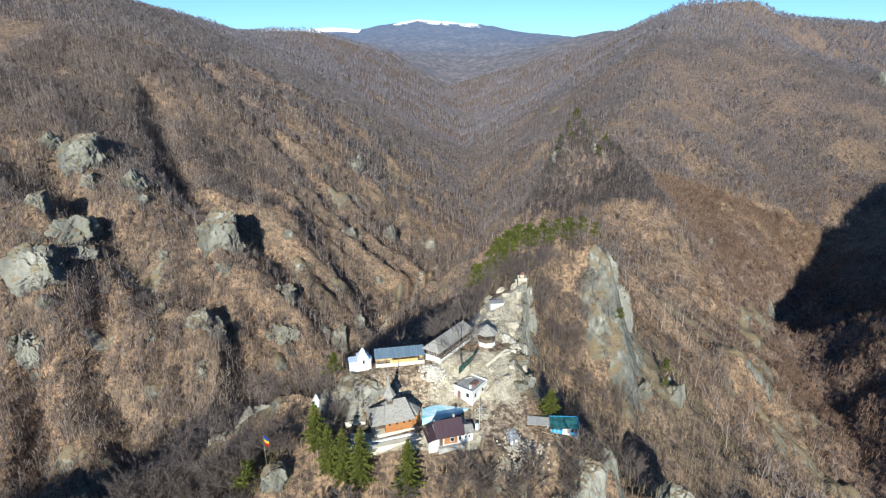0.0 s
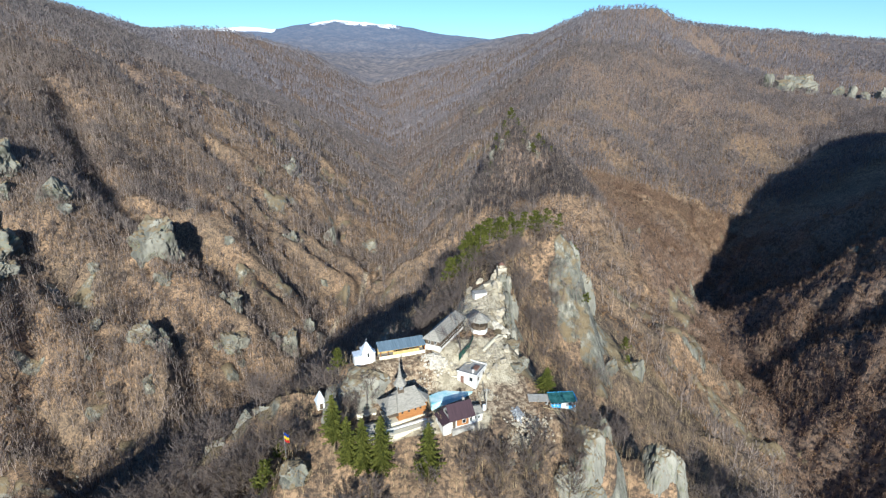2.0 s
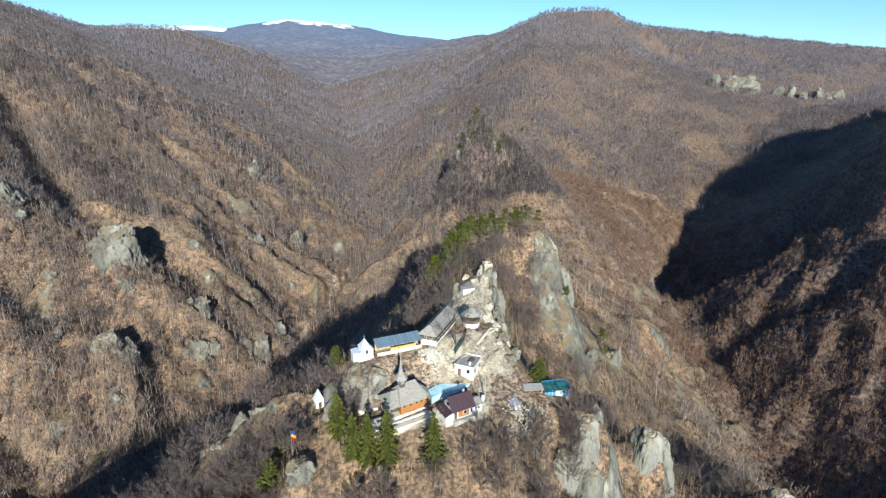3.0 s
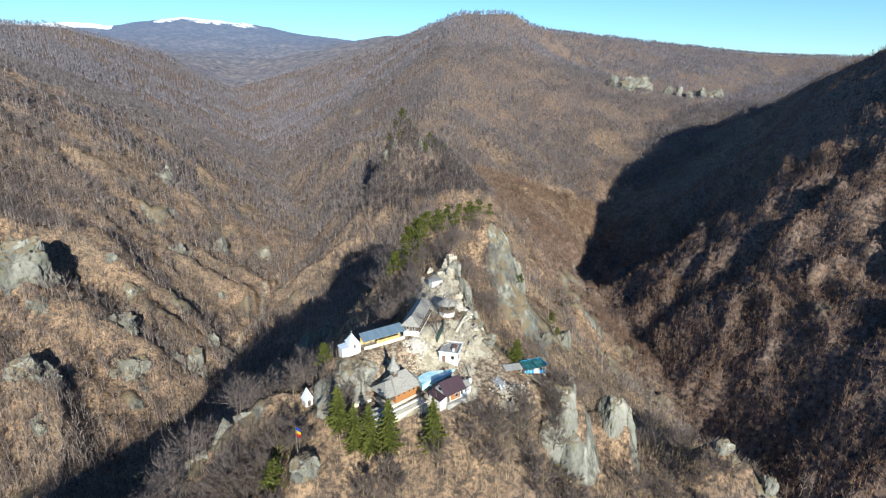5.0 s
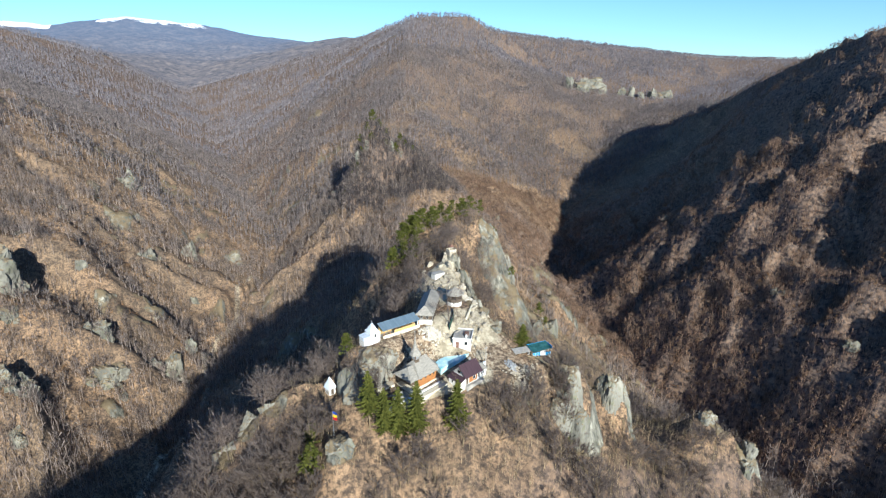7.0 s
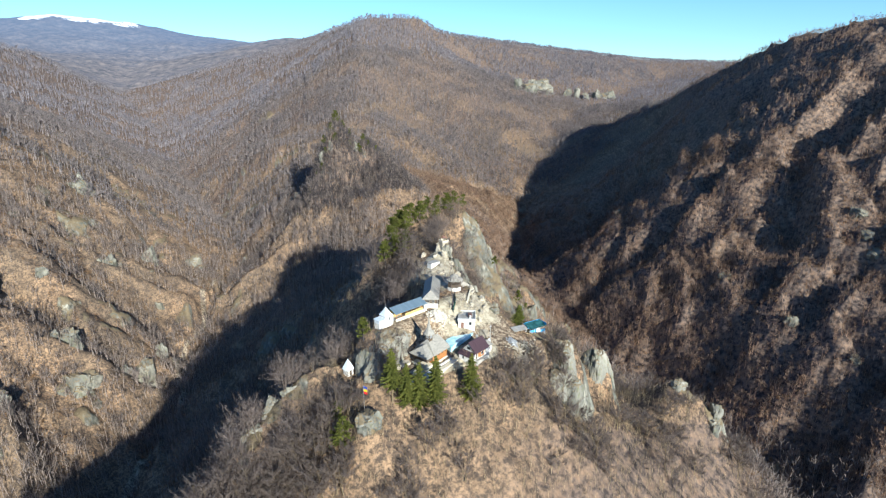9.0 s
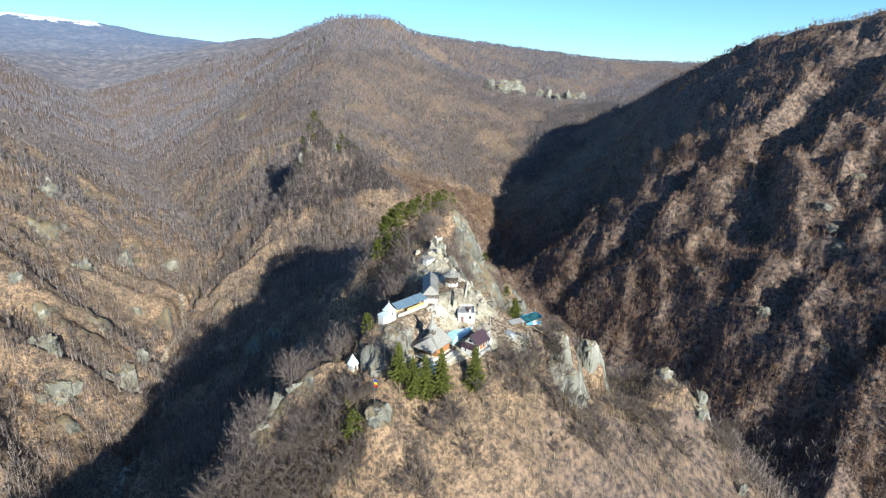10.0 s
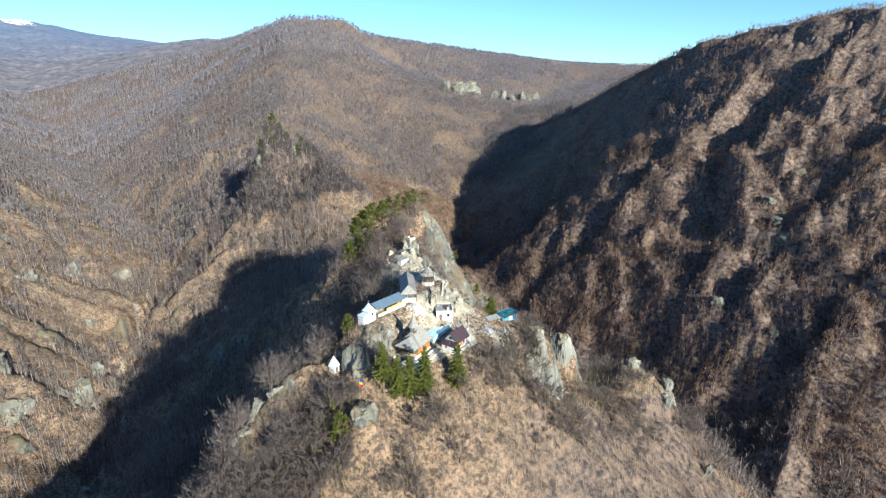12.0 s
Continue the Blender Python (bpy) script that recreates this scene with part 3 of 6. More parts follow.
def height(x, y):
    """The ground's height and how rocky it is."""
    h = base_height(x, y)
    yard = blend_in(x, y, -25, 33, 97, 131, 5)            # the terraces are levelled
    lane = blend_in(x, y, 6, 32, 128, 172, 6)
    calm = 1 - 0.9 * np.maximum(yard, 0.8 * lane)
    e = 3.0
    gx, gy = (base_height(x + e, y) - h) / e, (base_height(x, y + e) - h) / e
    slope = np.hypot(gx, gy)
    spur = blend_in(x, y, -130, 150, 20, 250, 60)
    # gullies run down the slopes
    e = 45.0
    wx, wy = base_height(x + e, y) - base_height(x - e, y), base_height(x, y + e) - base_height(x, y - e)
    side = wx * wx / (wx * wx + wy * wy + 1)
    along = y - 0.17 * np.abs(x - 60) + 34 * fractal(x, y, 120, 3, 5)
    across = x + 34 * fractal(x, y, 120, 3, 6)
    big = side * ridged(x / 3.2, along, 72, 2, 3) + (1 - side) * ridged(across, y / 3.2, 80, 2, 4) - 0.58
    small = side * ridged(x / 2.4, along, 25, 3, 9) + (1 - side) * ridged(across, y / 2.4, 27, 3, 10) - 0.6
    # the shaded valley side is cut into slanting ribs, gentle to the south and steep to the north
    right = step(205, 300, x) * step(590, 470, y) * step(-140, -60, y)
    sag = 22 * (fractal(x, y, 36, 4, 19) - 0.5) + 20 * (fractal(x, y, 95, 2, 20) - 0.5)
    ribbed = rib_profile(x, y + sag, tilted)
    v = y + sag - np.interp(x, *RIB_TOP)
    ribbed = ribbed + np.where(v > 0, RIB_LIFT[-1] * step(540, 430, x) * step(60, 0, v), 0) - 36 * step(-1, 36, v) * step(230, 42, v) * step(620, 520, x)
    h = h + right * step(640, 545, x) * (ribbed - h)
    big = big * (1 - right)
    small = small * (1 - right) + right * 1.25 * (ridged((x + y) / 1.6, y - x, 30, 3, 29) - 0.6)
    rough = fractal(x, y, 9, 4, 21) - 0.5
    big = big * (1 + 0.55 * step(-60, -150, x) * step(560, 450, y))
    far = 1 - 0.55 * step(430, 800, y)
    soft = fractal(x, y, 170, 4, 14) - 0.5
    big, small = big * far + 0.9 * (1 - far) * soft, small * far + 0.5 * (1 - far) * (fractal(x, y, 42, 3, 15) - 0.5)
    h = h + calm * np.clip(slope * 1.6, 0.15, 1.2) * (big * 31 * (1 - 0.9 * spur) + small * 16.5 * (1 - 0.75 * spur) + rough * (5.2 - 1.6 * spur))
    spots = np.zeros_like(h)
    for sx_, sy_, r, k in ROCK_SPOTS:
        spots = np.maximum(spots, k * np.exp(-((x - sx_) ** 2 + (y - sy_) ** 2) / (r * r)))
    # rock breaks through in ledges
    patch = fractal(x, y, 46, 4, 40, 0.6)
    ledge = step(0.60, 0.68, patch) * step(0.45, 0.8, slope) * (1 - spur) * (1 - 0.8 * right)
    stair = fractal(x, y, 11, 4, 50)
    broken = np.abs(ridged(x, y, 6, 3, 70) - 0.6)
    h = h + calm * ledge * (stair - 0.4) * 13 + np.maximum(spots - 0.25, 0) * calm * (broken * 7 - 1.2 + (stair - 0.45) * 6)
    h = h - in_gully(x, y)
    pad = np.exp(-(((x + 32.2) ** 2 + (y - 115.8) ** 2) / 20) ** 2)         # the little chapel's ledge
    h = h + pad * (-1.75 - h)
    rock = np.clip(ledge * step(0.44, 0.58, stair), 0, 1)
    rock = np.maximum(rock, step(0.30, 0.75, spots + 0.5 * (stair - 0.45)))
    rock = np.maximum(rock, step(1.7, 2.6, slope) * 0.8)
    rock = rock * (1 - 0.55 * blend_in(x, y, 80, 190, 470, 530, 12))          # the far tower is mostly overgrown
    return h, rock


def height_at(x, y):
    return float(height(np.array([float(x)]), np.array([float(y)]))[0][0])


def spaced(*runs):
    """Knots along an axis: (end, first step, last step) from each end to the next."""
    knots = [runs[0]]
    for end, a, b in runs[1:]:
        start = knots[-1]
        n = max(1, int(round(2 * (end - start) / (a + b))))
        w = np.linspace(a, b, n)
        knots += list(start + np.cumsum(w) * (end - start) / w.sum())
    return np.array(knots)


xs = spaced(-3300, (-1000, 160, 30), (-330, 26, 5), (-70, 4.5, 1.2), (70, 1.1, 1.1), (130, 1.2, 2.0), (420, 2.2, 5), (1100, 5, 14), (3900, 20, 200))
ys = spaced(-1300, (-60, 140, 8), (60, 7, 1.6), (190, 1.1, 1.3), (320, 1.5, 3), (760, 3.2, 5.5), (1800, 6, 11), (4800, 14, 130))
X, Y = np.meshgrid(xs, ys)
Z, ROCKY = height(X, Y)
GRASS = (blend_in(X, Y, 26, 37, 87, 96, 3) * 0.9 + blend_in(X, Y, 20, 38, 74, 92, 5) * 0.5) * step(0.35, 0.6, fractal(X, Y, 6, 3, 77))
PATHS = np.maximum(blend_in(X, Y, -22, 24, 97, 129, 4) * 0.47, blend_in(X, Y, 8, 31, 90, 107, 5) * 0.45) * (1 - blend_in(X, Y, -4, 20, 109, 126, 4))
PATHS = PATHS + blend_in(X, Y, -4, 20, 109, 126, 4) * 0.68 + blend_in(X, Y, 4, 27, 126, 160, 5) * 0.72 + blend_in(X, Y, -22, 9, 97, 103, 2) * 0.55
PATHS = np.clip(PATHS, 0, 0.75)
lane_x = np.interp(Y, [200, 245, 285, 330, 430, 560, 640], [-190, -122, -96, -70, -46, 8, 40]) + 5 * np.sin(Y / 17)
PATHS = np.maximum(PATHS, 0.52 * step(5.0, 1.5, np.abs(X - lane_x)) * step(200, 215, Y) * step(640, 560, Y))
# where the ground turns darker and greyer; the far (Y) term greys it for haze
DARK_FLOOR = np.clip(step(560, 1200, Y) * 0.85 + 0.5 * step(30, 100, Z) * step(900, 480, Y) + 0.58 * blend_in(X, Y, -120, 130, -40, 92, 14) + 0.2 * step(-110, -220, X) + 0.15 * step(85, 140, X) * step(330, 250, Y) * step(420, 300, X) + 1.1 * blend_in(X, Y, 75, 190, 465, 535, 15) + 0.75 * step(190, 230, X) * step(600, 520, Y) + 0.6 * step(125, 170, X) * step(240, 200, X) * step(160, 110, Y) + 0.35 * blend_in(X, Y, -125, -45, 70, 135, 10) + 1.1 * (fractal(X, Y, 70, 4, 88) - 0.5), 0, 1)
Z = Z - 90 * step(2330, 2500, Y)


def sheet(name, x, y, z, material, **layers):
    ny, nx = z.shape
    me = bpy.data.meshes.new(name)
    co = np.stack([x, y, z], -1).reshape(-1, 3).astype(np.float32)
    a = (np.arange(ny - 1)[:, None] * nx + np.arange(nx - 1)[None]).ravel()
    quads = np.stack([a, a + 1, a + nx + 1, a + nx], -1).astype(np.int32)
    me.vertices.add(len(co))
    me.vertices.foreach_set("co", co.ravel())
    me.loops.add(quads.size)
    me.loops.foreach_set("vertex_index", quads.ravel())
    me.polygons.add(len(quads))
    me.polygons.foreach_set("loop_start", np.arange(0, quads.size, 4, dtype=np.int32))
    me.update(calc_edges=True)
    me.polygons.foreach_set("use_smooth", np.ones(len(quads), bool))
    for key, v in layers.items():
        me.attributes.new(key, "FLOAT", "POINT").data.foreach_set("value", v.astype(np.float32).ravel())
    me.materials.append(material)
    return new(name, me)


ground = tagged(sheet("ground", X, Y, Z, GROUND, rock=ROCKY, grass=GRASS, path=PATHS, dark_floor=DARK_FLOOR),
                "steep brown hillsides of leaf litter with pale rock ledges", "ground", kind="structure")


# ---- bare woods on the slopes: far too many trees to count ----
def soup(name, tri, material, trunks=None):
    """One mesh out of loose triangles, an array of (n, 3, 3); trunks: 1 for those of trunks."""
    n = len(tri)
    me = bpy.data.meshes.new(name)
    me.vertices.add(3 * n)
    me.vertices.foreach_set("co", tri.astype(np.float32).ravel())
    me.loops.add(3 * n)
    me.loops.foreach_set("vertex_index", np.arange(3 * n, dtype=np.int32))
    me.polygons.add(n)
    me.polygons.foreach_set("loop_start", np.arange(0, 3 * n, 3, dtype=np.int32))
    me.update(calc_edges=True)
    if trunks is not None:
        me.attributes.new("trunk", "FLOAT", "FACE").data.foreach_set("value", trunks.astype(np.float32))
    me.materials.append(material)
    return new(name, me)


def small_tree(rng, strokes, wide):
    """A bare tree one metre high, as slim triangles: a pale trunk and a loose crown of upright sprays of twigs."""
    tris = []
    top = np.array([rng.uniform(-.05, .05), rng.uniform(-.05, .05), rng.uniform(.75, .9)])
    for k in range(2):
        a = math.pi / 2 * k + rng.uniform(0, 1)
        d = np.array([math.cos(a), math.sin(a), 0]) * max(0.013, wide * 0.62)
        tris.append([-d, d, top])
    round_ = rng.uniform(.13, .22)
    for k in range(strokes):
        a, r, z = k * 2.4 + rng.uniform(-.6, .6), round_ * math.sqrt(rng.uniform(0, 1)), rng.uniform(.36, .84)
        r *= 1.15 - abs(z - .62) * 1.6
        out = np.array([math.cos(a), math.sin(a), 0])
        root = top * z + out * r * 0.4
        tip = top * z + out * r * 1.35 + np.array([0, 0, rng.uniform(.12, .28)])
        side = np.cross(tip - root, rng.normal(size=3))
        side *= wide * rng.uniform(.5, 1.3) / np.linalg.norm(side)
        tris.append([root - side * .4, tip - side, tip + side] if k % 2 else [root - side, root + side, tip])
    return np.array(tris)


def leafy_clump(rng, leaves):
    """A sapling that has kept its withered leaves, one metre high."""
    tris = []
    for _ in range(leaves):
        p = rng.normal(0, .28, 3) + (0, 0, .5)
        p[2] = abs(p[2])
        u, v = rng.normal(0, .16, 3), rng.normal(0, .16, 3)
        tris.append([p - u, p + u, p + v])
    return np.array(tris)


def woodland(name, label, count, area, heights, strokes, wide, material, seed, keep, leafy=False):
    rng = np.random.default_rng(seed)
    kinds = [leafy_clump(rng, strokes) if leafy else small_tree(rng, strokes, wide) for _ in range(7)]
    x0, x1, y0, y1 = area
    x, y = rng.uniform(x0, x1, count), rng.uniform(y0, y1, count)
    ok = rng.uniform(0, 1, count) < keep(x, y)
    x, y = x[ok], y[ok]
    z, rocky = height(x, y)
    ok = (rocky < 0.35) | (blend_in(x, y, 80, 190, 470, 530, 8) > 0.5)
    x, y, z = x[ok], y[ok], z[ok]
    tall = rng.uniform(*heights, len(x)) * (0.75 + 0.5 * fractal(x, y, 40, 2, 8))
    turn, which = rng.uniform(0, 2 * math.pi, len(x)), rng.integers(0, 7, len(x))
    lean = rng.normal(0, .05, (len(x), 2))
    out, trunks = [], []
    for k, t in enumerate(kinds):
        s = which == k
        stem = np.zeros(len(t))
        stem[:0 if leafy else 2] = 1
        trunks.append(np.tile(stem, s.sum()))
        c, d, h = np.cos(turn[s])[:, None, None], np.sin(turn[s])[:, None, None], tall[s][:, None, None]
        px, py, pz = t[None, ..., 0], t[None, ..., 1], t[None, ..., 2]
        wx = (px * c - py * d + pz * lean[s, 0][:, None, None]) * h + x[s][:, None, None]
        wy = (px * d + py * c + pz * lean[s, 1][:, None, None]) * h + y[s][:, None, None]
        wz = pz * h + (z[s] - 0.3)[:, None, None]
        out.append(np.stack([wx, wy, wz], -1).reshape(-1, 3, 3))
    return tagged(soup(name, np.concatenate(out), material, np.concatenate(trunks)), label, "woods", kind="stuff")


def left_side(x, y):
    gully = step(.52, .38, ridged(x / 3.2, y - 0.17 * np.abs(x - 60) + 34 * fractal(x, y, 120, 3, 5), 72, 2, 3))      # thickest in the hollows
    gaps = np.maximum(np.maximum(step(.47, .57, fractal((0.78 * x - 0.62 * y) / 2.6, 0.62 * x + 0.78 * y, 22, 4, 61)), gully), 0.85 * step(0, 60, base_height(x, y)))
    gaps = np.maximum(gaps, blend_in(x, y, 75, 195, 465, 530, 20))
    gaps = np.maximum(gaps, step(3, 8, in_gully(x, y)))
    thin = 1 - 0.82 * step(55, 110, x) * step(470, 380, y) * step(95, 150, y)              # the mountain's sunny flank is nearly bare
    thin = thin * (1 - 0.52 * step(-190, -140, x) * step(340, 400, y) * step(80, 20, x))
    gaps = np.maximum(gaps, np.maximum(0.6 * step(335, 290, y) * step(-105, -140, x), step(340, 300, y) * step(-185, -205, x)))
    return (0.2 + 0.8 * gaps) * thin * (1 - blend_in(x, y, -122, 112, 10, 236, 14))


def any_side(x, y):
    return np.maximum(0.22 + 0.78 * step(.40, .54, fractal(x, y, 60, 4, 62)), step(150, 215, base_height(x, y)))


def half_side(x, y):
    return 0.2 + 0.5 * step(.40, .56, fractal(x, y, 60, 4, 62))


def ribbed_side(x, y):
    return (0.5 + 0.5 * step(.42, .56, fractal(x, y, 30, 4, 64))) * (1 - 0.75 * step(300, 215, x) * step(340, 420, y))


def scrub(x, y):
    return step(.38, .6, fractal(x, y, 30, 4, 63)) * (1 - blend_in(x, y, -110, 115, 40, 200, 8))


woodland("bare_woods", "bare grey-brown beech trees on the valley slopes", 54000, (-420, 215, 20, 640), (8, 16), 11, 0.017, BARK, 11, left_side)
woodland("bare_woods", "low bare brown woods on the ribs of the shaded valley side", 46000, (205, 440, -60, 620), (4, 9), 9, 0.024, BARK_WARM, 17, ribbed_side)
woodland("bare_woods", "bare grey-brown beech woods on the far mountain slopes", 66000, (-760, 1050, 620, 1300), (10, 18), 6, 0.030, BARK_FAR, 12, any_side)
woodland("bare_woods", "dark bare trees on the far rock tower", 2600, (78, 205, 462, 540), (6, 12), 13, 0.022, BARK_DARK, 18, lambda x, y: blend_in(x, y, 76, 207, 460, 542, 8))
woodland("bare_woods", "bare grey, haze-tinted woods on the far plateau", 20000, (1000, 2300, 640, 1700), (9, 16), 4, 0.06, BARK_HAZE, 19, any_side)
woodland("bare_woods", "bare purple-grey, haze-tinted woods on the distant mountain", 50000, (-900, 1700, 1250, 2330), (12, 21), 4, 0.055, BARK_HAZE, 13, any_side)
woodland("bare_woods", "bare brown woods on the shaded valley side", 42000, (430, 900, -60, 760), (5, 9), 7, 0.03, BARK_WARM, 14, half_side)
woodland("withered_saplings", "low saplings holding withered orange-brown leaves", 60000, (-420, 520, 20, 700), (1.0, 3.0), 8, 0, BEECH_LEAF, 16, scrub, True)
woodland("dry_brush", "dry leafless brush and saplings on the rocky spur", 19000, (-110, 120, 20, 196), (1.2, 5.0), 12, 0.008, BARK_GREY, 15,
         lambda x, y: (1 - 0.9 * blend_in(x, y, -24, 33, 96, 132, 4)) * (1 - 0.9 * blend_in(x, y, 6, 26, 124, 160, 4)))


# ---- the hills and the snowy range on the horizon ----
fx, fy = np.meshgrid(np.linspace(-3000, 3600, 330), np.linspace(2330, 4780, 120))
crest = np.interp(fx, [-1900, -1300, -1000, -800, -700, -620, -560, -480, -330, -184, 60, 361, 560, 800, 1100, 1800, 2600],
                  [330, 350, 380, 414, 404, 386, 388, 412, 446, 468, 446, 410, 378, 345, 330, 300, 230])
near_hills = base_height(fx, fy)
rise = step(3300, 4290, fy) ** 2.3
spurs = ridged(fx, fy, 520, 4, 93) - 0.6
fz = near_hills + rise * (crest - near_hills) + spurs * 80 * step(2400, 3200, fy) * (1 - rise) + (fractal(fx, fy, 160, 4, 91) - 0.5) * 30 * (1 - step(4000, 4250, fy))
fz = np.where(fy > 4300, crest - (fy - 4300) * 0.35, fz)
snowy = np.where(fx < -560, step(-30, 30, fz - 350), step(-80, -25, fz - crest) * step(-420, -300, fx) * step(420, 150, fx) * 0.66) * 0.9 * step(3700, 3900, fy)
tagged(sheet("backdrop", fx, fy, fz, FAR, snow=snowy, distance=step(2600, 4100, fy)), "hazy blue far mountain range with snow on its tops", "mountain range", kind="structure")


# ---- helpers for things and their parts ----
def thing(name, label, category, m, group=""):
    ob = new(name)
    ob.empty_display_size = 0.5
    ob.matrix_world = m
    return tagged(ob, label, category, group)


def part(name, bm, material, parent, label="", smooth=False):
    me = bpy.data.meshes.new(name)
    bm.normal_update()
    bm.to_mesh(me)
    bm.free()
    if smooth:
        me.polygons.foreach_set("use_smooth", np.ones(len(me.polygons), bool))
    me.materials.append(material)
    ob = new(name, me)
    ob.parent = parent
    return tagged(ob, label) if label else ob


def soup_part(name, tri, material, parent):
    ob = soup(name, np.array(tri), material)
    ob.parent = parent
    return ob


# ---- rock outcrops ----
def rock_mesh(seed, level=4, rough=1.0):
    """A craggy rock of broken faces and ledges, about one metre in radius."""
    r = random.Random(seed)
    cuts = []
    for _ in range(22 if rough > 0.5 else 8):
        n = Vector((r.gauss(0, 1), r.gauss(0, 1), r.gauss(0, 0.55))).normalized()
        cuts.append((n, r.uniform(0.5, 0.92) if rough > 0.5 else r.uniform(0.72, 0.95)))
    if rough > 0.5:
        cuts.append((Vector((0.1, -0.2, 1)).normalized(), 0.72))
    bm = bmesh.new()
    bmesh.ops.create_icosphere(bm, subdivisions=level, radius=1)
    off = Vector((seed * 7.3, seed * 3.1, seed * 5.7))
    for v in bm.verts:
        p = v.co.copy()
        for n, d in cuts:
            over = p.dot(n) - d
            if over > 0:
                p -= n * over
        q = p + off
        p *= 1 + noise.fractal(q * 1.6, 0.6, 2.0, 6) * 0.16 * rough
        p += Vector((noise.noise(q * 3.1), noise.noise(q * 3.1 + off), 0)) * 0.05
        rib = noise.noise(Vector((q.x * 4.2, q.y * 4.2, q.z * 0.9)))
        p *= 1 - 0.13 * rough * max(0.0, rib) - 0.05 * abs(noise.noise(Vector((q.x * 9, q.y * 9, q.z * 2.5))))
        for size, deep in ((2.6, 0.15), (6.0, 0.07)):          # blocks with cracks between, taller than wide
            near, _ = noise.voronoi(Vector((q.x * size, q.y * size, q.z * size * 0.55)))
            cell = noise.cell(_[0] * 9.7)
            p *= 1 + deep * rough * (0.5 * cell - 0.6 * math.exp(-9 * (near[1] - near[0])))
        v.co = p
    me = bpy.data.meshes.new("rock_outcrop")
    bm.to_mesh(me)
    bm.free()
    me.materials.append(ROCK)
    return me


ROCK_KINDS = [rock_mesh(k + 1, 5) for k in range(6)]
DOME_KIND = rock_mesh(9, 5, 0.35)
SMALL_ROCK_KINDS = [rock_mesh(k + 1, 4) for k in range(6)]


def outcrop(x, y, wide, high, k, label="weathered grey limestone outcrop on the wooded slope", sink=0.33, turn=None):
    ob = new("rock_outcrop", (ROCK_KINDS if wide > 11 and y < 460 else SMALL_ROCK_KINDS)[k % 6])
    z = height_at(x, y)
    ob.matrix_world = pose(x, y, z + high * (0.5 - sink), 0, 0, (k * 67) % 360 if turn is None else turn) @ Matrix.Diagonal((wide / 2, wide / 2.2, high / 1.7, 1))
    return tagged(ob, label, "rock", "rock outcrops")


LEFT_ROCKS = [(-252, 313, 32, 26), (-249, 287, 19, 22), (-278, 411, 40, 28), (-232, 400, 22, 20), (-256, 355, 44, 26), (-82, 372, 23, 24), (-67, 393, 8, 15), (-115, 346, 20, 13),
              (-119, 377, 14, 17), (-91, 501, 15, 18), (-57, 552, 13, 20), (-15, 580, 17, 13), (-102, 646, 21, 17), (-154, 327, 14, 20), (-161, 372, 12, 8), (-152, 298, 8, 6), (-159, 321, 16, 12),
              (-147, 316, 12, 14), (-151, 295, 9, 9), (-114, 368, 9, 14), (-150, 542, 9, 8), (-105, 665, 10, 16), (-190, 330, 8, 7), (-205, 372, 9, 8), (-130, 430, 8, 8), (-170, 480, 10, 9), (-60, 470, 8, 8), (-35, 540, 8, 9)]
for k, (x, y, w, h) in enumerate(LEFT_ROCKS):
    outcrop(x, y, w * 1.3, h * 1.25, k, sink=0.47)
    if w > 11:                                   # lower shoulders of the same crag
        outcrop(x - w * 0.42, y - 2, w * 0.62, h * 0.6, k + 1, sink=0.45)
        outcrop(x + w * 0.30, y - w * 0.35, w * 0.5, h * 0.5, k + 3, sink=0.5)
outcrop(-176, 398, 56, 54, 2, "huge rounded pale limestone boulder standing out of the wooded slope", 0.46)
for k, (x, y, w, h) in enumerate([(95, 561, 14, 18), (70, 161, 8, 9), (85, 169, 9, 12), (233, 447, 8, 6), (102, 600, 14, 14), (104, 578, 11, 16)]):
    outcrop(x, y, w, h, k + 2, "pale limestone crag on the brown mountain flank")
for k, (x, y, w, h) in enumerate([(1003, 1181, 70, 30), (939, 1149, 44, 24), (1059, 1123, 30, 20), (1187, 1086, 50, 24), (1030, 1200, 60, 34), (1110, 1100, 30, 16), (915, 1165, 26, 30), (970, 1165, 30, 36),
                                  (955, 1140, 18, 16), (1020, 1150, 24, 20), (1085, 1110, 22, 26), (1140, 1092, 26, 18), (990, 1130, 14, 12), (1160, 1100, 20, 26)]):
    outcrop(x, y, w * 1.25, h * 1.6, k + 1, "grey cliff band high on the distant mountain", 0.36)
for k, (x, y, w, h) in enumerate([(369, 352, 11, 8), (305, 193, 13, 6), (338, 116, 15, 9), (425, 183, 17, 10), (275, 131, 12, 8), (263, 90, 9, 6), (304, 197, 8, 5), (397, 132, 16, 11), (345, 125, 12, 8), (360, 140, 14, 9)]):
    outcrop(x, y, w, h, k + 3, "pale rock ledge on the shaded valley side")
for k, (x, y, w, h) in enumerate([(95, 93, 9, 6), (100, 80, 7, 9), (96, 77, 6, 9), (94, 57, 6, 9), (-36, 94.5, 9, 5.5), (24.3, 153.2, 5, 5), (22, 119, 5, 4), (19, 115, 5, 3), (20.5, 125, 6, 4), (18, 92, 3, 2), (12, 92.5, 3, 2), (108, 512, 9, 15), (97, 505, 7, 10), (103, 500, 6, 8), (116, 508, 6, 8), (92, 498, 6, 9)]):
    outcrop(x, y, w, h, k, "fissured limestone crag of the steep spur", 0.5)



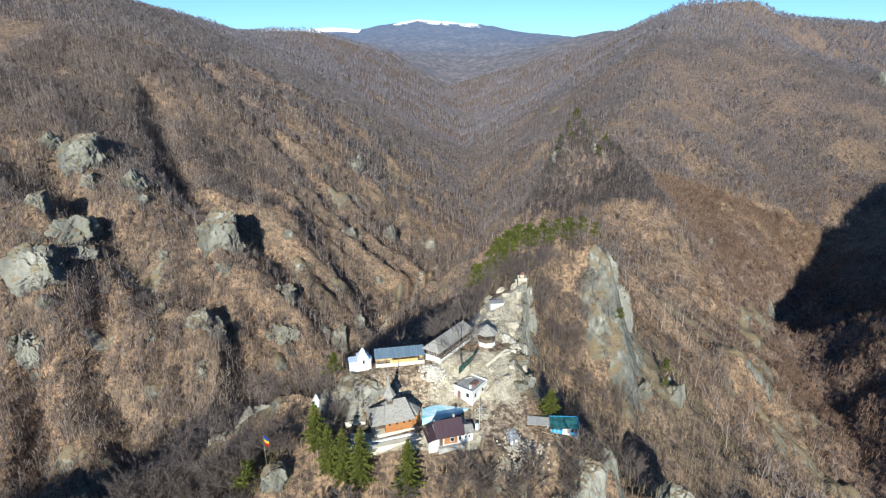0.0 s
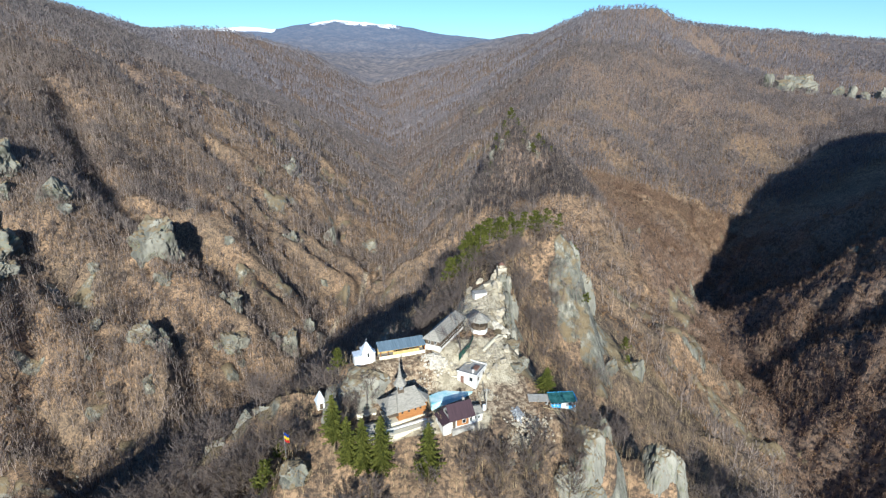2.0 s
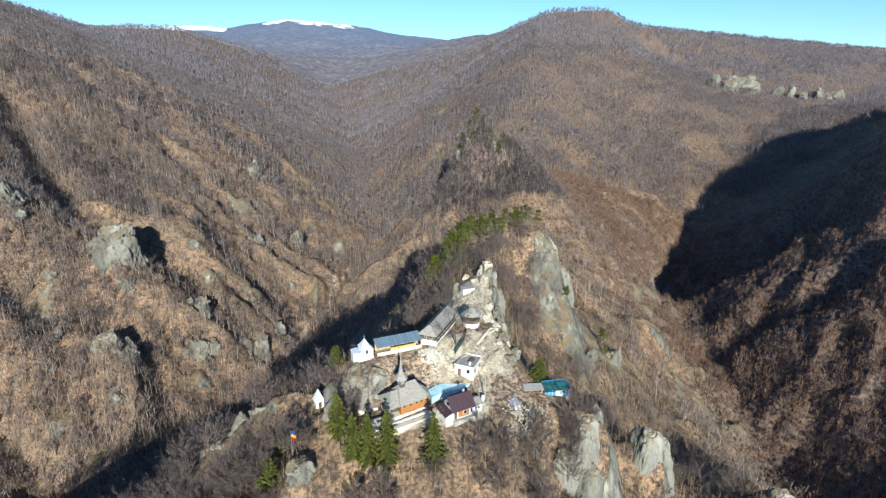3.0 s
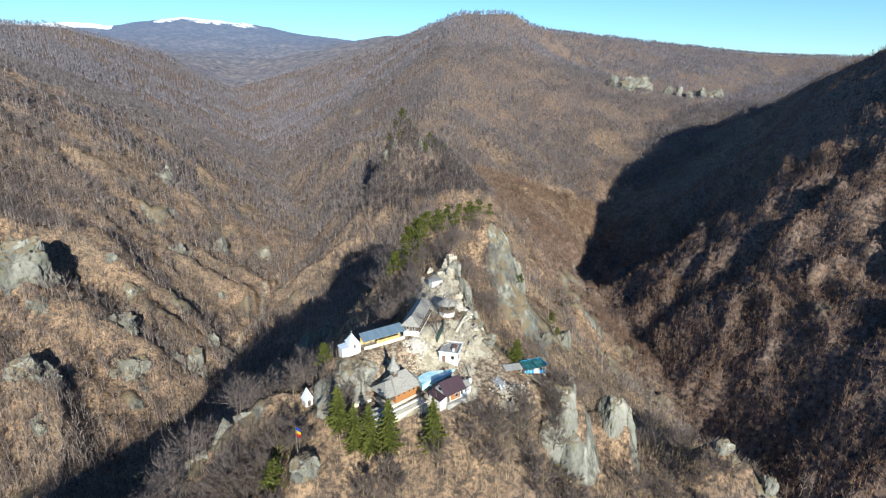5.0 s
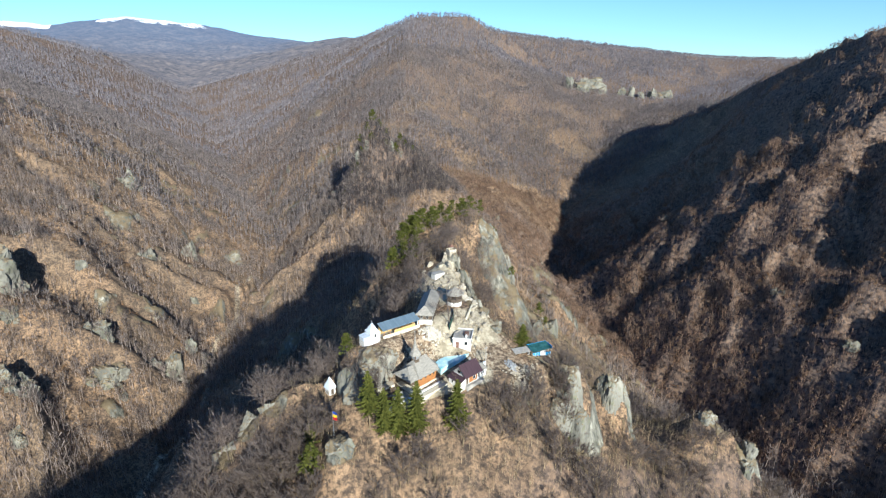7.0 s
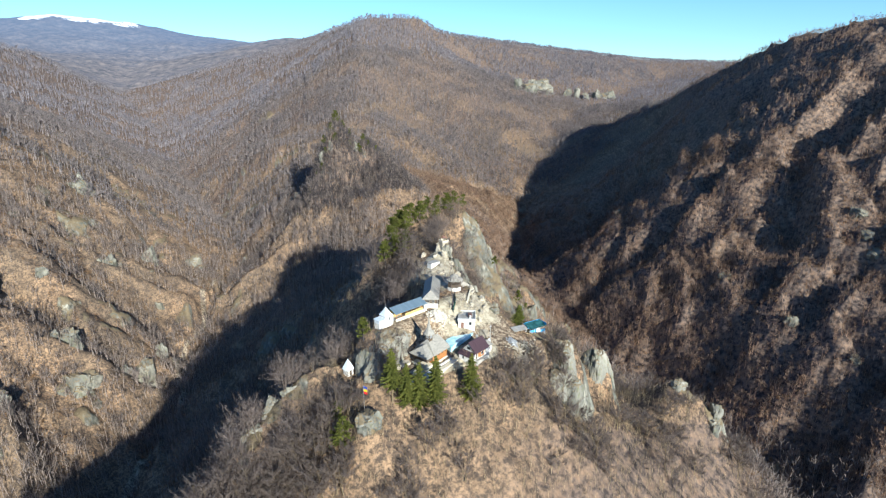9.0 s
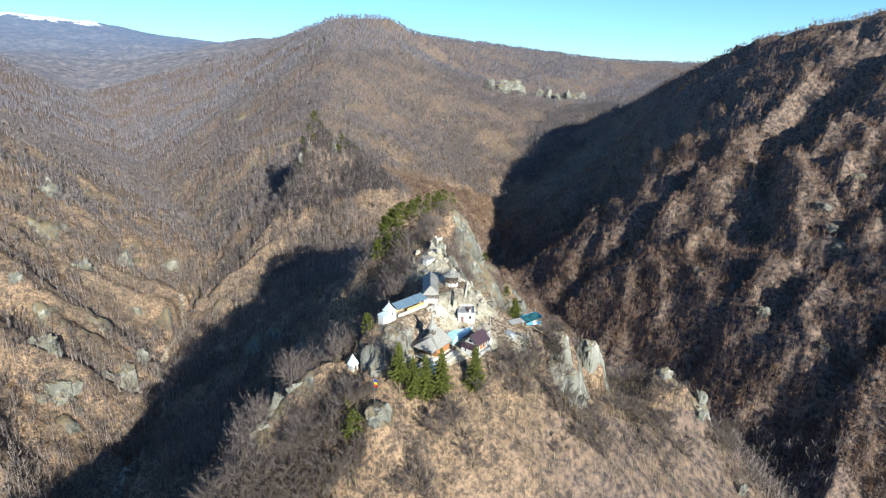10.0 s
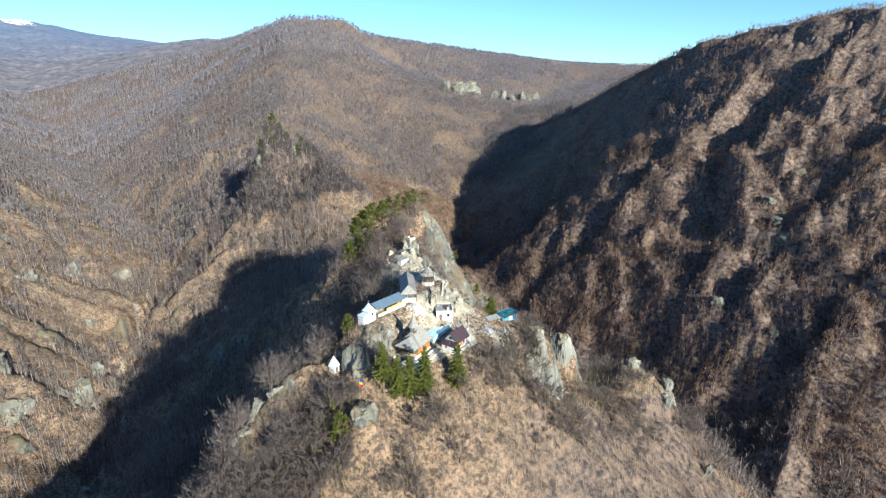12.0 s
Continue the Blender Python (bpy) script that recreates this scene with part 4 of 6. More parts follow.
def cliff(x, y, z, wide, deep, high, turn, lean, k, label, mesh=None):
    """A broad rock face, its middle at (x, y, z), turned about the upright and leaning back."""
    ob = new("rock_outcrop", mesh or ROCK_KINDS[k % 6])
    ob.matrix_world = pose(x, y, z, lean, 0, turn) @ Matrix.Diagonal((wide / 1.7, deep / 1.7, high / 1.7, 1))
    return tagged(ob, label, "rock", "rock outcrops")


for k, (x, y, z, w, d, h, turn, lean) in enumerate([(61, 184, 9, 9, 7, 20, 40, -10), (66, 182, -4, 10, 7, 24, 45, -14), (59, 172, -9, 9, 6, 18, 25, -25), (71, 177, -22, 9, 6, 18, 40, -15),
                                                    (84, 176, -33, 9, 7, 12, 20, -10), (63, 162, -19, 8, 6, 13, 20, -25), (55, 186, 17, 9, 6, 8, 0, -20)]):
    cliff(x, y, z, w, d, h, turn, lean, k, "fissured grey limestone face below the pine-topped crag")
for k, (x, y, z, w, d, h, turn, lean) in enumerate([(30.8, 95.8, -9.8, 13, 12, 19, 30, -6), (24.5, 91, -11.5, 9, 7, 11, -8, -14), (35.5, 100.5, -10, 9, 10, 19, 130, -4), (31, 90.5, -17, 9, 7, 14, 200, -8)]):
    cliff(x, y, z, w, d, h, turn, lean, k + 2, "pale rounded limestone face under the shelter at the cliff's edge", DOME_KIND)
for k, (x, y, z, w, d, h, turn, lean) in enumerate([(54.5, 101, -22.5, 12, 10, 20, 10, -6), (60, 102, -27, 9, 9, 20, 45, -8)]):
    cliff(x, y, z, w, d, h, turn, lean, k + 4, "rounded grey limestone tower standing beside the cliff", DOME_KIND)
for k, (x, y, z, w, d, h, turn, lean) in enumerate([(-38, 121.5, -4.5, 10, 4, 8, 5, -12), (-46, 122.8, -7.5, 10, 4.5, 9, -8, -14), (-53, 123.5, -11, 9, 5, 10, 5, -12), (-59.5, 119.5, -15, 9, 5, 11, -35, -10), (-65, 113.5, -18, 7, 5, 9, -45, -10)]):
    cliff(x, y, z, w, d, h, turn, lean, k + 1, "grey rock wall along the rib beside the wayside chapel")
for k, (x, y, z, w, d, h, turn, lean) in enumerate([(107, 511, 2, 10, 8, 22, 30, -8), (116, 508, 14, 10, 8, 18, 0, -12), (97, 505, -28, 9, 7, 16, 20, -8), (90, 503, -36, 7, 6, 14, 0, -8), (140, 510, 14, 12, 8, 16, -10, -14), (152, 510, 4, 10, 7, 14, -20, -14)]):
    cliff(x, y, z, w, d, h, turn, lean, k + 2, "grey crag of the overgrown far rock tower")
cliff(-21.8, 112.4, 1.9, 18, 12, 17, 12, -6, 0, "rounded smooth grey rock knob under the white kiosk", DOME_KIND)
cliff(-27.4, 113.2, -0.5, 7, 7, 13, 40, -6, 0, "rounded smooth grey shoulder of the kiosk's rock knob", DOME_KIND)
for k, (x, y, z, w, d, h, turn, lean) in enumerate([(18.2, 117.5, 3.5, 8, 5, 10, 35, -10), (20.5, 123, 3.0, 9, 5, 13, 62, -8), (22.0, 130, 4.5, 9, 5, 13, 75, -8), (23.8, 138.5, 6.5, 9, 5, 13, 75, -8), (25.4, 147, 8.5, 9, 5, 14, 78, -6), (26, 154, 13, 6, 5, 11, 60, -6)]):
    cliff(x, y, z, w, d, h, turn, lean, k + 3, "steep tan and grey rock wall below the footpath")


# ---- trees that stand singly ----
def limb(tris, a, b, ra, rb, sides=4):
    """A tapered round limb from a to b."""
    d = b - a
    u = np.cross(d, (0.3, 0.2, 1.0) if abs(d[2]) < 0.9 * np.linalg.norm(d) else (1.0, 0.1, 0.0))
    u /= np.linalg.norm(u)
    w = np.cross(d, u)
    w /= np.linalg.norm(w)
    ring = [u * math.cos(2 * math.pi * k / sides) + w * math.sin(2 * math.pi * k / sides) for k in range(sides)]
    for k in range(sides):
        p, q = ring[k], ring[(k + 1) % sides]
        tris += [[a + p * ra, a + q * ra, b + q * rb], [a + p * ra, b + q * rb, b + p * rb]]


tree_soups = []


def bare_tree(rng, tall, label):
    """A leafless broad tree: trunk, forking limbs, and a crown of fine twigs."""
    ob = thing("bare_tree", label, "tree", Matrix(), "bare trees of the spur")
    wood, twigs = [], []
    p, lean = np.zeros(3) - (0, 0, 0.6), rng.normal(0, 0.08, 2)
    joints = [p]
    for k in range(5):
        p = p + np.array([lean[0] + rng.normal(0, .05), lean[1] + rng.normal(0, .05), 1]) * tall * 0.19
        joints.append(p)
    r0 = tall * 0.016
    for k in range(5):
        limb(wood, joints[k], joints[k + 1], r0 * (1 - k * 0.18), r0 * (1 - (k + 1) * 0.18), 5)
    for k in range(15):
        s = rng.uniform(1.2, 4.9)
        i = int(s)
        root = joints[i] + (joints[i + 1] - joints[i]) * (s - i)
        a = k * 2.4 + rng.uniform(-.5, .5)
        reach = tall * (0.40 - 0.055 * s) * rng.uniform(.75, 1.15)
        tip = root + np.array([math.cos(a) * reach, math.sin(a) * reach, reach * rng.uniform(.55, 1.3)])
        mid = (root + tip) / 2 + np.array([0, 0, -0.06 * reach]) + rng.normal(0, .05, 3) * reach
        rr = r0 * 0.42 * (1 - s * 0.12)
        limb(wood, root, mid, rr, rr * .65, 3)
        limb(wood, mid, tip, rr * .65, rr * .2, 3)
        for j in range(13):
            f = rng.uniform(.25, 1)
            b0 = root + (mid - root) * 2 * f if f < .5 else mid + (tip - mid) * (2 * f - 1)
            d = (tip - root) * 0.42 + rng.normal(0, .24, 3) * reach + np.array([0, 0, .12 * reach])
            b1 = b0 + d * rng.uniform(.6, 1.1)
            side = np.cross(d, rng.normal(size=3))
            side *= 0.055 / np.linalg.norm(side)
            twigs.append([b0 - side, b0 + side, b1])
            for _ in range(6):
                c0 = b0 + (b1 - b0) * rng.uniform(.3, 1)
                c1 = c0 + d * 0.25 + rng.normal(0, .15, 3) * reach
                twigs.append([c0 - side * .6, c0 + side * .6, c1])
    soup_part("trunk", wood, BARK_GREY, ob)
    soup_part("crown", twigs, BARK_CROWN, ob)
    tree_soups.append(np.array(wood[:50] + twigs[::3]))
    return ob


def spruce(rng, tall, bare=0.15):
    """A spruce: straight trunk and tiers of drooping, needled branches."""
    ob = thing("spruce", "tall dark green spruce in front of the churchyard wall", "spruce", Matrix(), "spruces below the church")
    wood, needles = [], []
    limb(wood, np.array([0, 0, -1.0]), np.array([0, 0, tall]), tall * 0.014, 0.02, 6)
    tiers = 22
    for k in range(tiers):
        s = bare + (1 - bare) * (k + rng.uniform(-.3, .3)) / tiers
        reach = tall * 0.265 * (1 - s) ** 0.85 + 0.25
        if s < bare + 0.1:
            reach *= 0.75
        for j in range(9):
            a = 2 * math.pi * j / 9 + k * 1.1 + rng.uniform(-.25, .25)
            r = reach * rng.uniform(.5, 1.25)
            out = np.array([math.cos(a), math.sin(a), 0])
            across = np.array([-math.sin(a), math.cos(a), 0])
            root = np.array([0, 0, s * tall])
            n = 5
            for i in range(n):
                f0, f1 = i / n, (i + 1.3) / n
                p0 = root + out * r * f0 + np.array([0, 0, -0.30 * r * f0 + .16 * r * f0 * f0])
                p1 = root + out * r * min(f1, 1.05) + np.array([0, 0, -0.30 * r * f1 + .16 * r * f1 * f1])
                wide = 0.26 * r * (1.05 - f0) + 0.12
                for side in (-1, 1):
                    tip = p0 + (p1 - p0) * .6 + across * side * wide + np.array([0, 0, -0.22 * rng.uniform(.4, 1.4)])
                    needles.append([p0, p1, tip])
                needles.append([p0 + across * .12, p1 - across * .12, (p0 + p1) / 2 + np.array([0, 0, -.45 * rng.uniform(.5, 1.2)])])
    soup_part("trunk", wood, BARK_GREY, ob)
    soup_part("crown", needles, NEEDLE, ob)
    return ob


def pine(rng, tall, label="green pine growing from the rock"):
    """A pine: bent trunk, a few limbs, and tufted, uneven clumps of needles."""
    ob = thing("pine", label, "pine", Matrix(), "pines on the rocks")
    wood, needles = [], []
    top = np.array([rng.normal(0, .06) * tall, rng.normal(0, .06) * tall, tall])
    limb(wood, np.array([0, 0, -1.0]), top, tall * 0.02, 0.04, 5)
    for k in range(26):
        s = rng.uniform(.28, 1.0)
        a = rng.uniform(0, 2 * math.pi)
        reach = tall * (0.36 * (1.12 - s) + .05) * rng.uniform(.5, 1.1)
        root = top * s
        tip = root + np.array([math.cos(a) * reach, math.sin(a) * reach, reach * rng.uniform(.05, .5)])
        limb(wood, root, tip, tall * .006, .015, 3)
        for f in (0.55, 1.0):
            c = root + (tip - root) * f
            size = tall * 0.085 * rng.uniform(.7, 1.3)
            for _ in range(34):
                d = rng.normal(size=3)
                d *= size * rng.uniform(.5, 1.25) / np.linalg.norm(d)
                d[2] *= .7
                e = rng.normal(0, .28, 3) * size
                p = c + d * .35
                needles.append([p - e * .5, p + e * .5, c + d * 1.1])
    soup_part("trunk", wood, BARK, ob)
    soup_part("crown", needles, NEEDLE, ob)
    return ob


rng = np.random.default_rng(5)
tree_kinds = [bare_tree(rng, tall, "leafless grey-brown tree with fine bare twigs on the rocky spur") for tall in (9.5, 8.0, 7.0, 10.5, 6.0, 8.6)]


def plant(kinds, first, x, y, k, scale=1.0, sink=0.0, z=None):
    m = pose(x, y, (height_at(x, y) if z is None else z) - sink, 0, 0, (k * 137) % 360)
    src = kinds[k % len(kinds)]
    if id(src) not in first:
        first[id(src)] = True
        ob = src
        ob.matrix_world = m @ Matrix.Scale(scale, 4)
    else:
        ob = copy_thing(src, m)
        ob.scale = (scale,) * 3
    return ob


used = {}
n_tree = 0
spots_for_trees = []
# stands of bare trees: centre, spread and how many
for cx, cy, sx_, sy_, count in [(-58, 104, 10, 7, 30), (-50, 92, 9, 6, 20), (-70, 92, 9, 6, 20), (-80, 105, 10, 6, 26), (-92, 98, 8, 6, 16), (-60, 100, 10, 8, 22), (-20, 134, 9, 5, 24), (-6, 146, 8, 6, 24), (6, 160, 7, 6, 24), (14, 174, 6, 6, 18), (-46, 131, 9, 4, 16), (-72, 118, 8, 4, 18), (30, 166, 5, 7, 14), (34, 150, 4, 8, 14), (44, 164, 5, 6, 10), (-40, 104, 6, 5, 10), (46, 182, 8, 4, 14), (36, 178, 8, 5, 14), (50, 172, 6, 6, 10), (-14, 140, 10, 8, 34), (0, 152, 8, 9, 26), (-18, 128, 8, 3, 14), (-44, 128, 9, 3, 24), (-60, 127, 7, 4, 20), (-54, 106, 8, 6, 30), (-66, 98, 8, 6, 20), (-32, 128, 7, 3, 18), (-27, 105, 3, 2, 4), (-31, 109, 3, 3, 4), (-44, 108, 6, 4, 12), (-75, 98, 8, 5, 10), (-72, 106, 12, 6, 18), (-62, 124, 10, 6, 18), (-50, 134, 10, 6, 16), (-88, 100, 9, 6, 14), (-42, 142, 8, 7, 14), (-85, 88, 10, 6, 14), (-66, 84, 10, 5, 14), (88, 104, 9, 8, 12), (100, 66, 8, 8, 12), (64, 72, 12, 6, 12), (20, 70, 14, 5, 12), (-34, 78, 12, 5, 12), (92, 130, 9, 14, 14), (60, 132, 6, 8, 8), (-70, 112, 7, 5, 10),
                                (106, 500, 14, 7, 20), (120, 498, 12, 6, 12), (20, 168, 6, 8, 12), (36, 176, 7, 5, 10), (40, 152, 6, 10, 14), (54, 146, 7, 9, 10), (8, 89, 8, 3, 8), (20, 80, 9, 4, 7), (60, 84, 10, 5, 10), (84, 84, 8, 5, 8), (2, 86, 8, 4, 7),
                                (-24, 86, 7, 4, 5), (38, 124, 4, 6, 8), (48, 114, 4, 5, 6), (20, 93, 3, 2, 2), (-24.5, 106.5, 0.5, 0.5, 1), (-27, 109, 2, 1.5, 4), (-23.5, 106.8, 2, 1, 4), (-20, 108.5, 2, 1, 3), (33, 98, 3, 2, 5), (28, 93.5, 3, 1.5, 5), (6, 118, 1, 1, 2), (70, 110, 6, 6, 6), (10, 184, 8, 5, 10), (-30, 150, 8, 8, 10)]:
    for _ in range(count):
        x, y = cx + rng.normal(0, sx_ * .6), cy + rng.normal(0, sy_ * .6)
        if -23 < x < 20 and 98 < y < 131 and count > 5 or abs(x + 32.5) < 4.5 and 106 < y < 121:
            continue
        spots_for_trees.append((y, x, rng.uniform(.75, 1.25) * (1.2 if x < 10 and y > 118 else 1)))
spots_for_trees.sort()
thicket = []
ground_z = height(np.array([p[1] for p in spots_for_trees]), np.array([p[0] for p in spots_for_trees]))[0]
for y, x, scale in spots_for_trees:
    if n_tree < 296:
        plant(tree_kinds, used, x, y, n_tree, scale, 0.2, ground_z[n_tree])
    else:                                        # the trees behind grow into one thicket
        kind = tree_soups[n_tree % 6]
        turn = n_tree * 2.39
        c, s = math.cos(turn) * scale, math.sin(turn) * scale
        thicket.append(np.stack([kind[..., 0] * c - kind[..., 1] * s + x, kind[..., 0] * s + kind[..., 1] * c + y, kind[..., 2] * scale + ground_z[n_tree] - 0.2], -1))
    n_tree += 1
tagged(soup("bare_thicket", np.concatenate(thicket), BARK_CROWN), "thicket of bare purple-brown trees behind the monastery", "woods", kind="stuff")

spruces = [spruce(rng, 14.5, 0.32), spruce(rng, 13.0, 0.12), spruce(rng, 12.0, 0.06)]
for k, (x, y, kind, scale) in enumerate([(-27.7, 98.4, 0, 1.12), (-24.6, 96.2, 1, 1.0), (-21.4, 95.2, 2, 1.1), (-17.4, 93.4, 1, 1.12), (-7.2, 91.4, 2, 1.15), (25.8, 110.6, 2, 0.8)]):
    m = pose(x, y, height_at(x, y), 0, 0, 70 * k)
    if kind == k:
        ob = spruces[kind]
        ob.matrix_world = m @ Matrix.Scale(scale, 4)
    else:
        ob = copy_thing(spruces[kind], m)
        ob.scale = (scale,) * 3
        if x > 20:
            ob.scale = (scale * 1.25, scale * 1.25, scale * 0.8)
            tagged(ob, "bushy green conifer beside the blue shelter", "conifer")

pines = [pine(rng, 10.5), pine(rng, 9.0), pine(rng, 8.0)]
n_pine = 0
for x, y, scale in [(20, 187, .9), (24, 185, 1.2), (28, 187, 1.3), (31, 184, 1.1), (36, 187, 1.1), (41, 187, 1.0), (16, 178, 1.0), (18, 174, .9), (26, 189, 1.3), (12, 181, 1.1), (50, 186, .9), (55, 186, .85), (45, 184, 1.0), (38, 183, 1.0), (48, 190, 1.0), (21, 191, 1.2), (17, 184, 1.0), (14, 183, .9), (22, 181, .8),
                    (62, 170, .6), (110, 508, 1.0), (104, 504, 1.0), (120, 506, 1.1), (135, 506, 1.1), (146, 508, 1.2), (158, 510, 1.0), (165, 508, 1.0), (88, 500, .9), (-43, 96, 1.1), (-41, 104, .9), (-27, 117, .7), (112, 516, 1.3), (118, 512, 1.3), (125, 514, 1.4), (132, 514, 1.2), (139, 514, 1.2), (154, 514, 1.1), (100, 509, 1.1), (-44, 99, .7), (84, 178, .7),
                    (90, 500, 1.0), (76, 505, 1.1), (24, 190, 1.1), (33, 190, 1.0), (80, 168, .6), (62, 186, .6)]:
    plant(pines, used, x, y, n_pine, scale, 0.2)
    n_pine += 1


# ---- building blocks ----
WHITEWASH = plain("whitewashed_wall", (0.50, 0.49, 0.46), (0.74, 0.73, 0.70), 0.7, 0.85)
CREAM = plain("cream_plaster", (0.50, 0.45, 0.34), (0.72, 0.66, 0.52), 0.8, 0.85)
SHINGLE = plain("grey_shingles", (0.18, 0.168, 0.148), (0.37, 0.345, 0.30), 1.2, 0.75, stretch=(1, 1, 4), grain=0.6, dist=0.05)
MAROON = plain("maroon_sheet_roof", (0.045, 0.028, 0.034), (0.075, 0.044, 0.052), 0.5, 0.45, stretch=(6, 0.4, 0.4), grain=0.35)
BLUE_ROOF = plain("blue_grey_sheet_roof", (0.085, 0.125, 0.16), (0.16, 0.22, 0.27), 0.6, 0.5, stretch=(5, 0.4, 0.4), grain=0.3)
PALE_ROOF = plain("pale_blue_metal_roof", (0.50, 0.56, 0.62), (0.70, 0.75, 0.80), 0.6, 0.4, metal=0.1)
LOGS = plain("orange_brown_logs", (0.25, 0.105, 0.035), (0.42, 0.19, 0.07), 1.0, 0.65, stretch=(0.5, 0.5, 9), grain=0.7, dist=0.05)
DARK_WOOD = plain("weathered_dark_timber", (0.055, 0.042, 0.032), (0.14, 0.105, 0.075), 1.2, 0.8, stretch=(1, 1, 0.3))
PALE_WOOD = plain("fresh_pale_timber", (0.40, 0.29, 0.15), (0.60, 0.47, 0.28), 1.5, 0.7, vary=0.2)
YELLOW = plain("yellow_boards", (0.38, 0.25, 0.09), (0.60, 0.42, 0.18), 1.2, 0.7, stretch=(3, 3, 0.4))
STONE = plain("rubble_stone", (0.30, 0.26, 0.20), (0.55, 0.49, 0.39), 1.3, 0.9, grain=0.9, dist=0.15, vary=0.35)
PALE_STONE = plain("white_split_stone", (0.36, 0.32, 0.265), (0.66, 0.61, 0.53), 1.3, 0.9, grain=0.9, dist=0.12)
CONCRETE = plain("grey_concrete", (0.24, 0.23, 0.21), (0.40, 0.38, 0.35), 0.9, 0.9)
RED_ROOF = plain("red_tiles", (0.14, 0.075, 0.055), (0.22, 0.12, 0.09), 2.0, 0.7)
TURQUOISE = plain("turquoise_sheet", (0.20, 0.55, 0.64), (0.72, 0.84, 0.86), 0.5, 0.5, grain=0.2)
BLUE_PAINT = plain("bright_blue_panel", (0.03, 0.22, 0.50), (0.08, 0.40, 0.70), 0.9, 0.5)
GREEN_NET = plain("dark_green_net", (0.012, 0.045, 0.035), (0.03, 0.09, 0.07), 2.0, 0.7)
STEEL = plain("grey_steel", (0.30, 0.31, 0.32), (0.50, 0.51, 0.52), 2.0, 0.45, metal=0.6)
FLAG_BLUE = plain("blue_cloth", (0.02, 0.06, 0.35), (0.03, 0.09, 0.45), 2.0, 0.8)
FLAG_YELLOW = plain("yellow_cloth", (0.70, 0.50, 0.02), (0.82, 0.62, 0.05), 2.0, 0.8)
FLAG_RED = plain("red_cloth", (0.45, 0.02, 0.02), (0.58, 0.04, 0.04), 2.0, 0.8)


def glass_material():
    m, n, l, p = shader("window_glass", 0.06)
    p.inputs["Base Color"].default_value = (0.02, 0.025, 0.03, 1)
    p.inputs["Specular IOR Level"].default_value = 0.6
    return m


def clear_roof_material():
    m, n, l, p = shader("green_clear_sheet", 0.2)
    l.new(ramp(n, l, noise_node(n, l, 1.0), (0.4, (0.025, 0.10, 0.10)), (0.6, (0.06, 0.19, 0.19))), p.inputs["Base Color"])
    p.inputs["Transmission Weight"].default_value = 0.35
    return m


GLASS, CLEAR = glass_material(), clear_roof_material()


def boxes(*all_boxes):
    """One mesh of boxes (x0, x1, y0, y1, z0, z1), with slightly worn edges."""
    bm = bmesh.new()
    for x0, x1, y0, y1, z0, z1 in all_boxes:
        r = bmesh.ops.create_cube(bm, size=1)
        for v in r["verts"]:
            v.co = Vector(((x0 + x1) / 2 + v.co.x * (x1 - x0), (y0 + y1) / 2 + v.co.y * (y1 - y0), (z0 + z1) / 2 + v.co.z * (z1 - z0)))
    small = min(min(b[1] - b[0], b[3] - b[2], b[5] - b[4]) for b in all_boxes)
    bmesh.ops.bevel(bm, geom=bm.edges[:], offset=min(0.03, small * 0.15), segments=1, affect="EDGES")
    return bm


def slab(faces, thick=0.12):
    """Roof planes given by their corners, with thickness."""
    bm = bmesh.new()
    for f in faces:
        top = [bm.verts.new(p) for p in f]
        low = [bm.verts.new((p[0], p[1], p[2] - thick)) for p in f]
        bm.faces.new(top)
        bm.faces.new(low[::-1])
        for k in range(len(f)):
            bm.faces.new((top[k], low[k], low[(k + 1) % len(f)], top[(k + 1) % len(f)]))
    bmesh.ops.recalc_face_normals(bm, faces=bm.faces[:])
    return bm


def hip(x0, x1, y0, y1, z0, z1, a, b):
    """A ridged roof; a and b: how far the ridge stays back at either end (0: a gable)."""
    ym = (y0 + y1) / 2
    p, q = (x0 + a, ym, z1), (x1 - b, ym, z1)
    faces = [[(x0, y0, z0), (x1, y0, z0), q, p], [(x1, y1, z0), (x0, y1, z0), p, q]]
    if a:
        faces.append([(x0, y1, z0), (x0, y0, z0), p])
    if b:
        faces.append([(x1, y0, z0), (x1, y1, z0), q])
    return faces


def cone(r0, z0, r1, z1, sides, bm=None, turn=0.0, x=0.0, y=0.0):
    bm = bm or bmesh.new()
    lo = [bm.verts.new((x + r0 * math.cos(turn + 2 * math.pi * k / sides), y + r0 * math.sin(turn + 2 * math.pi * k / sides), z0)) for k in range(sides)]
    if r1 < 0.02:
        tip = bm.verts.new((x, y, z1))
        for k in range(sides):
            bm.faces.new((lo[k], lo[(k + 1) % sides], tip))
    else:
        hi = [bm.verts.new((x + r1 * math.cos(turn + 2 * math.pi * k / sides), y + r1 * math.sin(turn + 2 * math.pi * k / sides), z1)) for k in range(sides)]
        for k in range(sides):
            bm.faces.new((lo[k], lo[(k + 1) % sides], hi[(k + 1) % sides], hi[k]))
        bm.faces.new(hi)
    bm.faces.new(lo[::-1])
    return bm


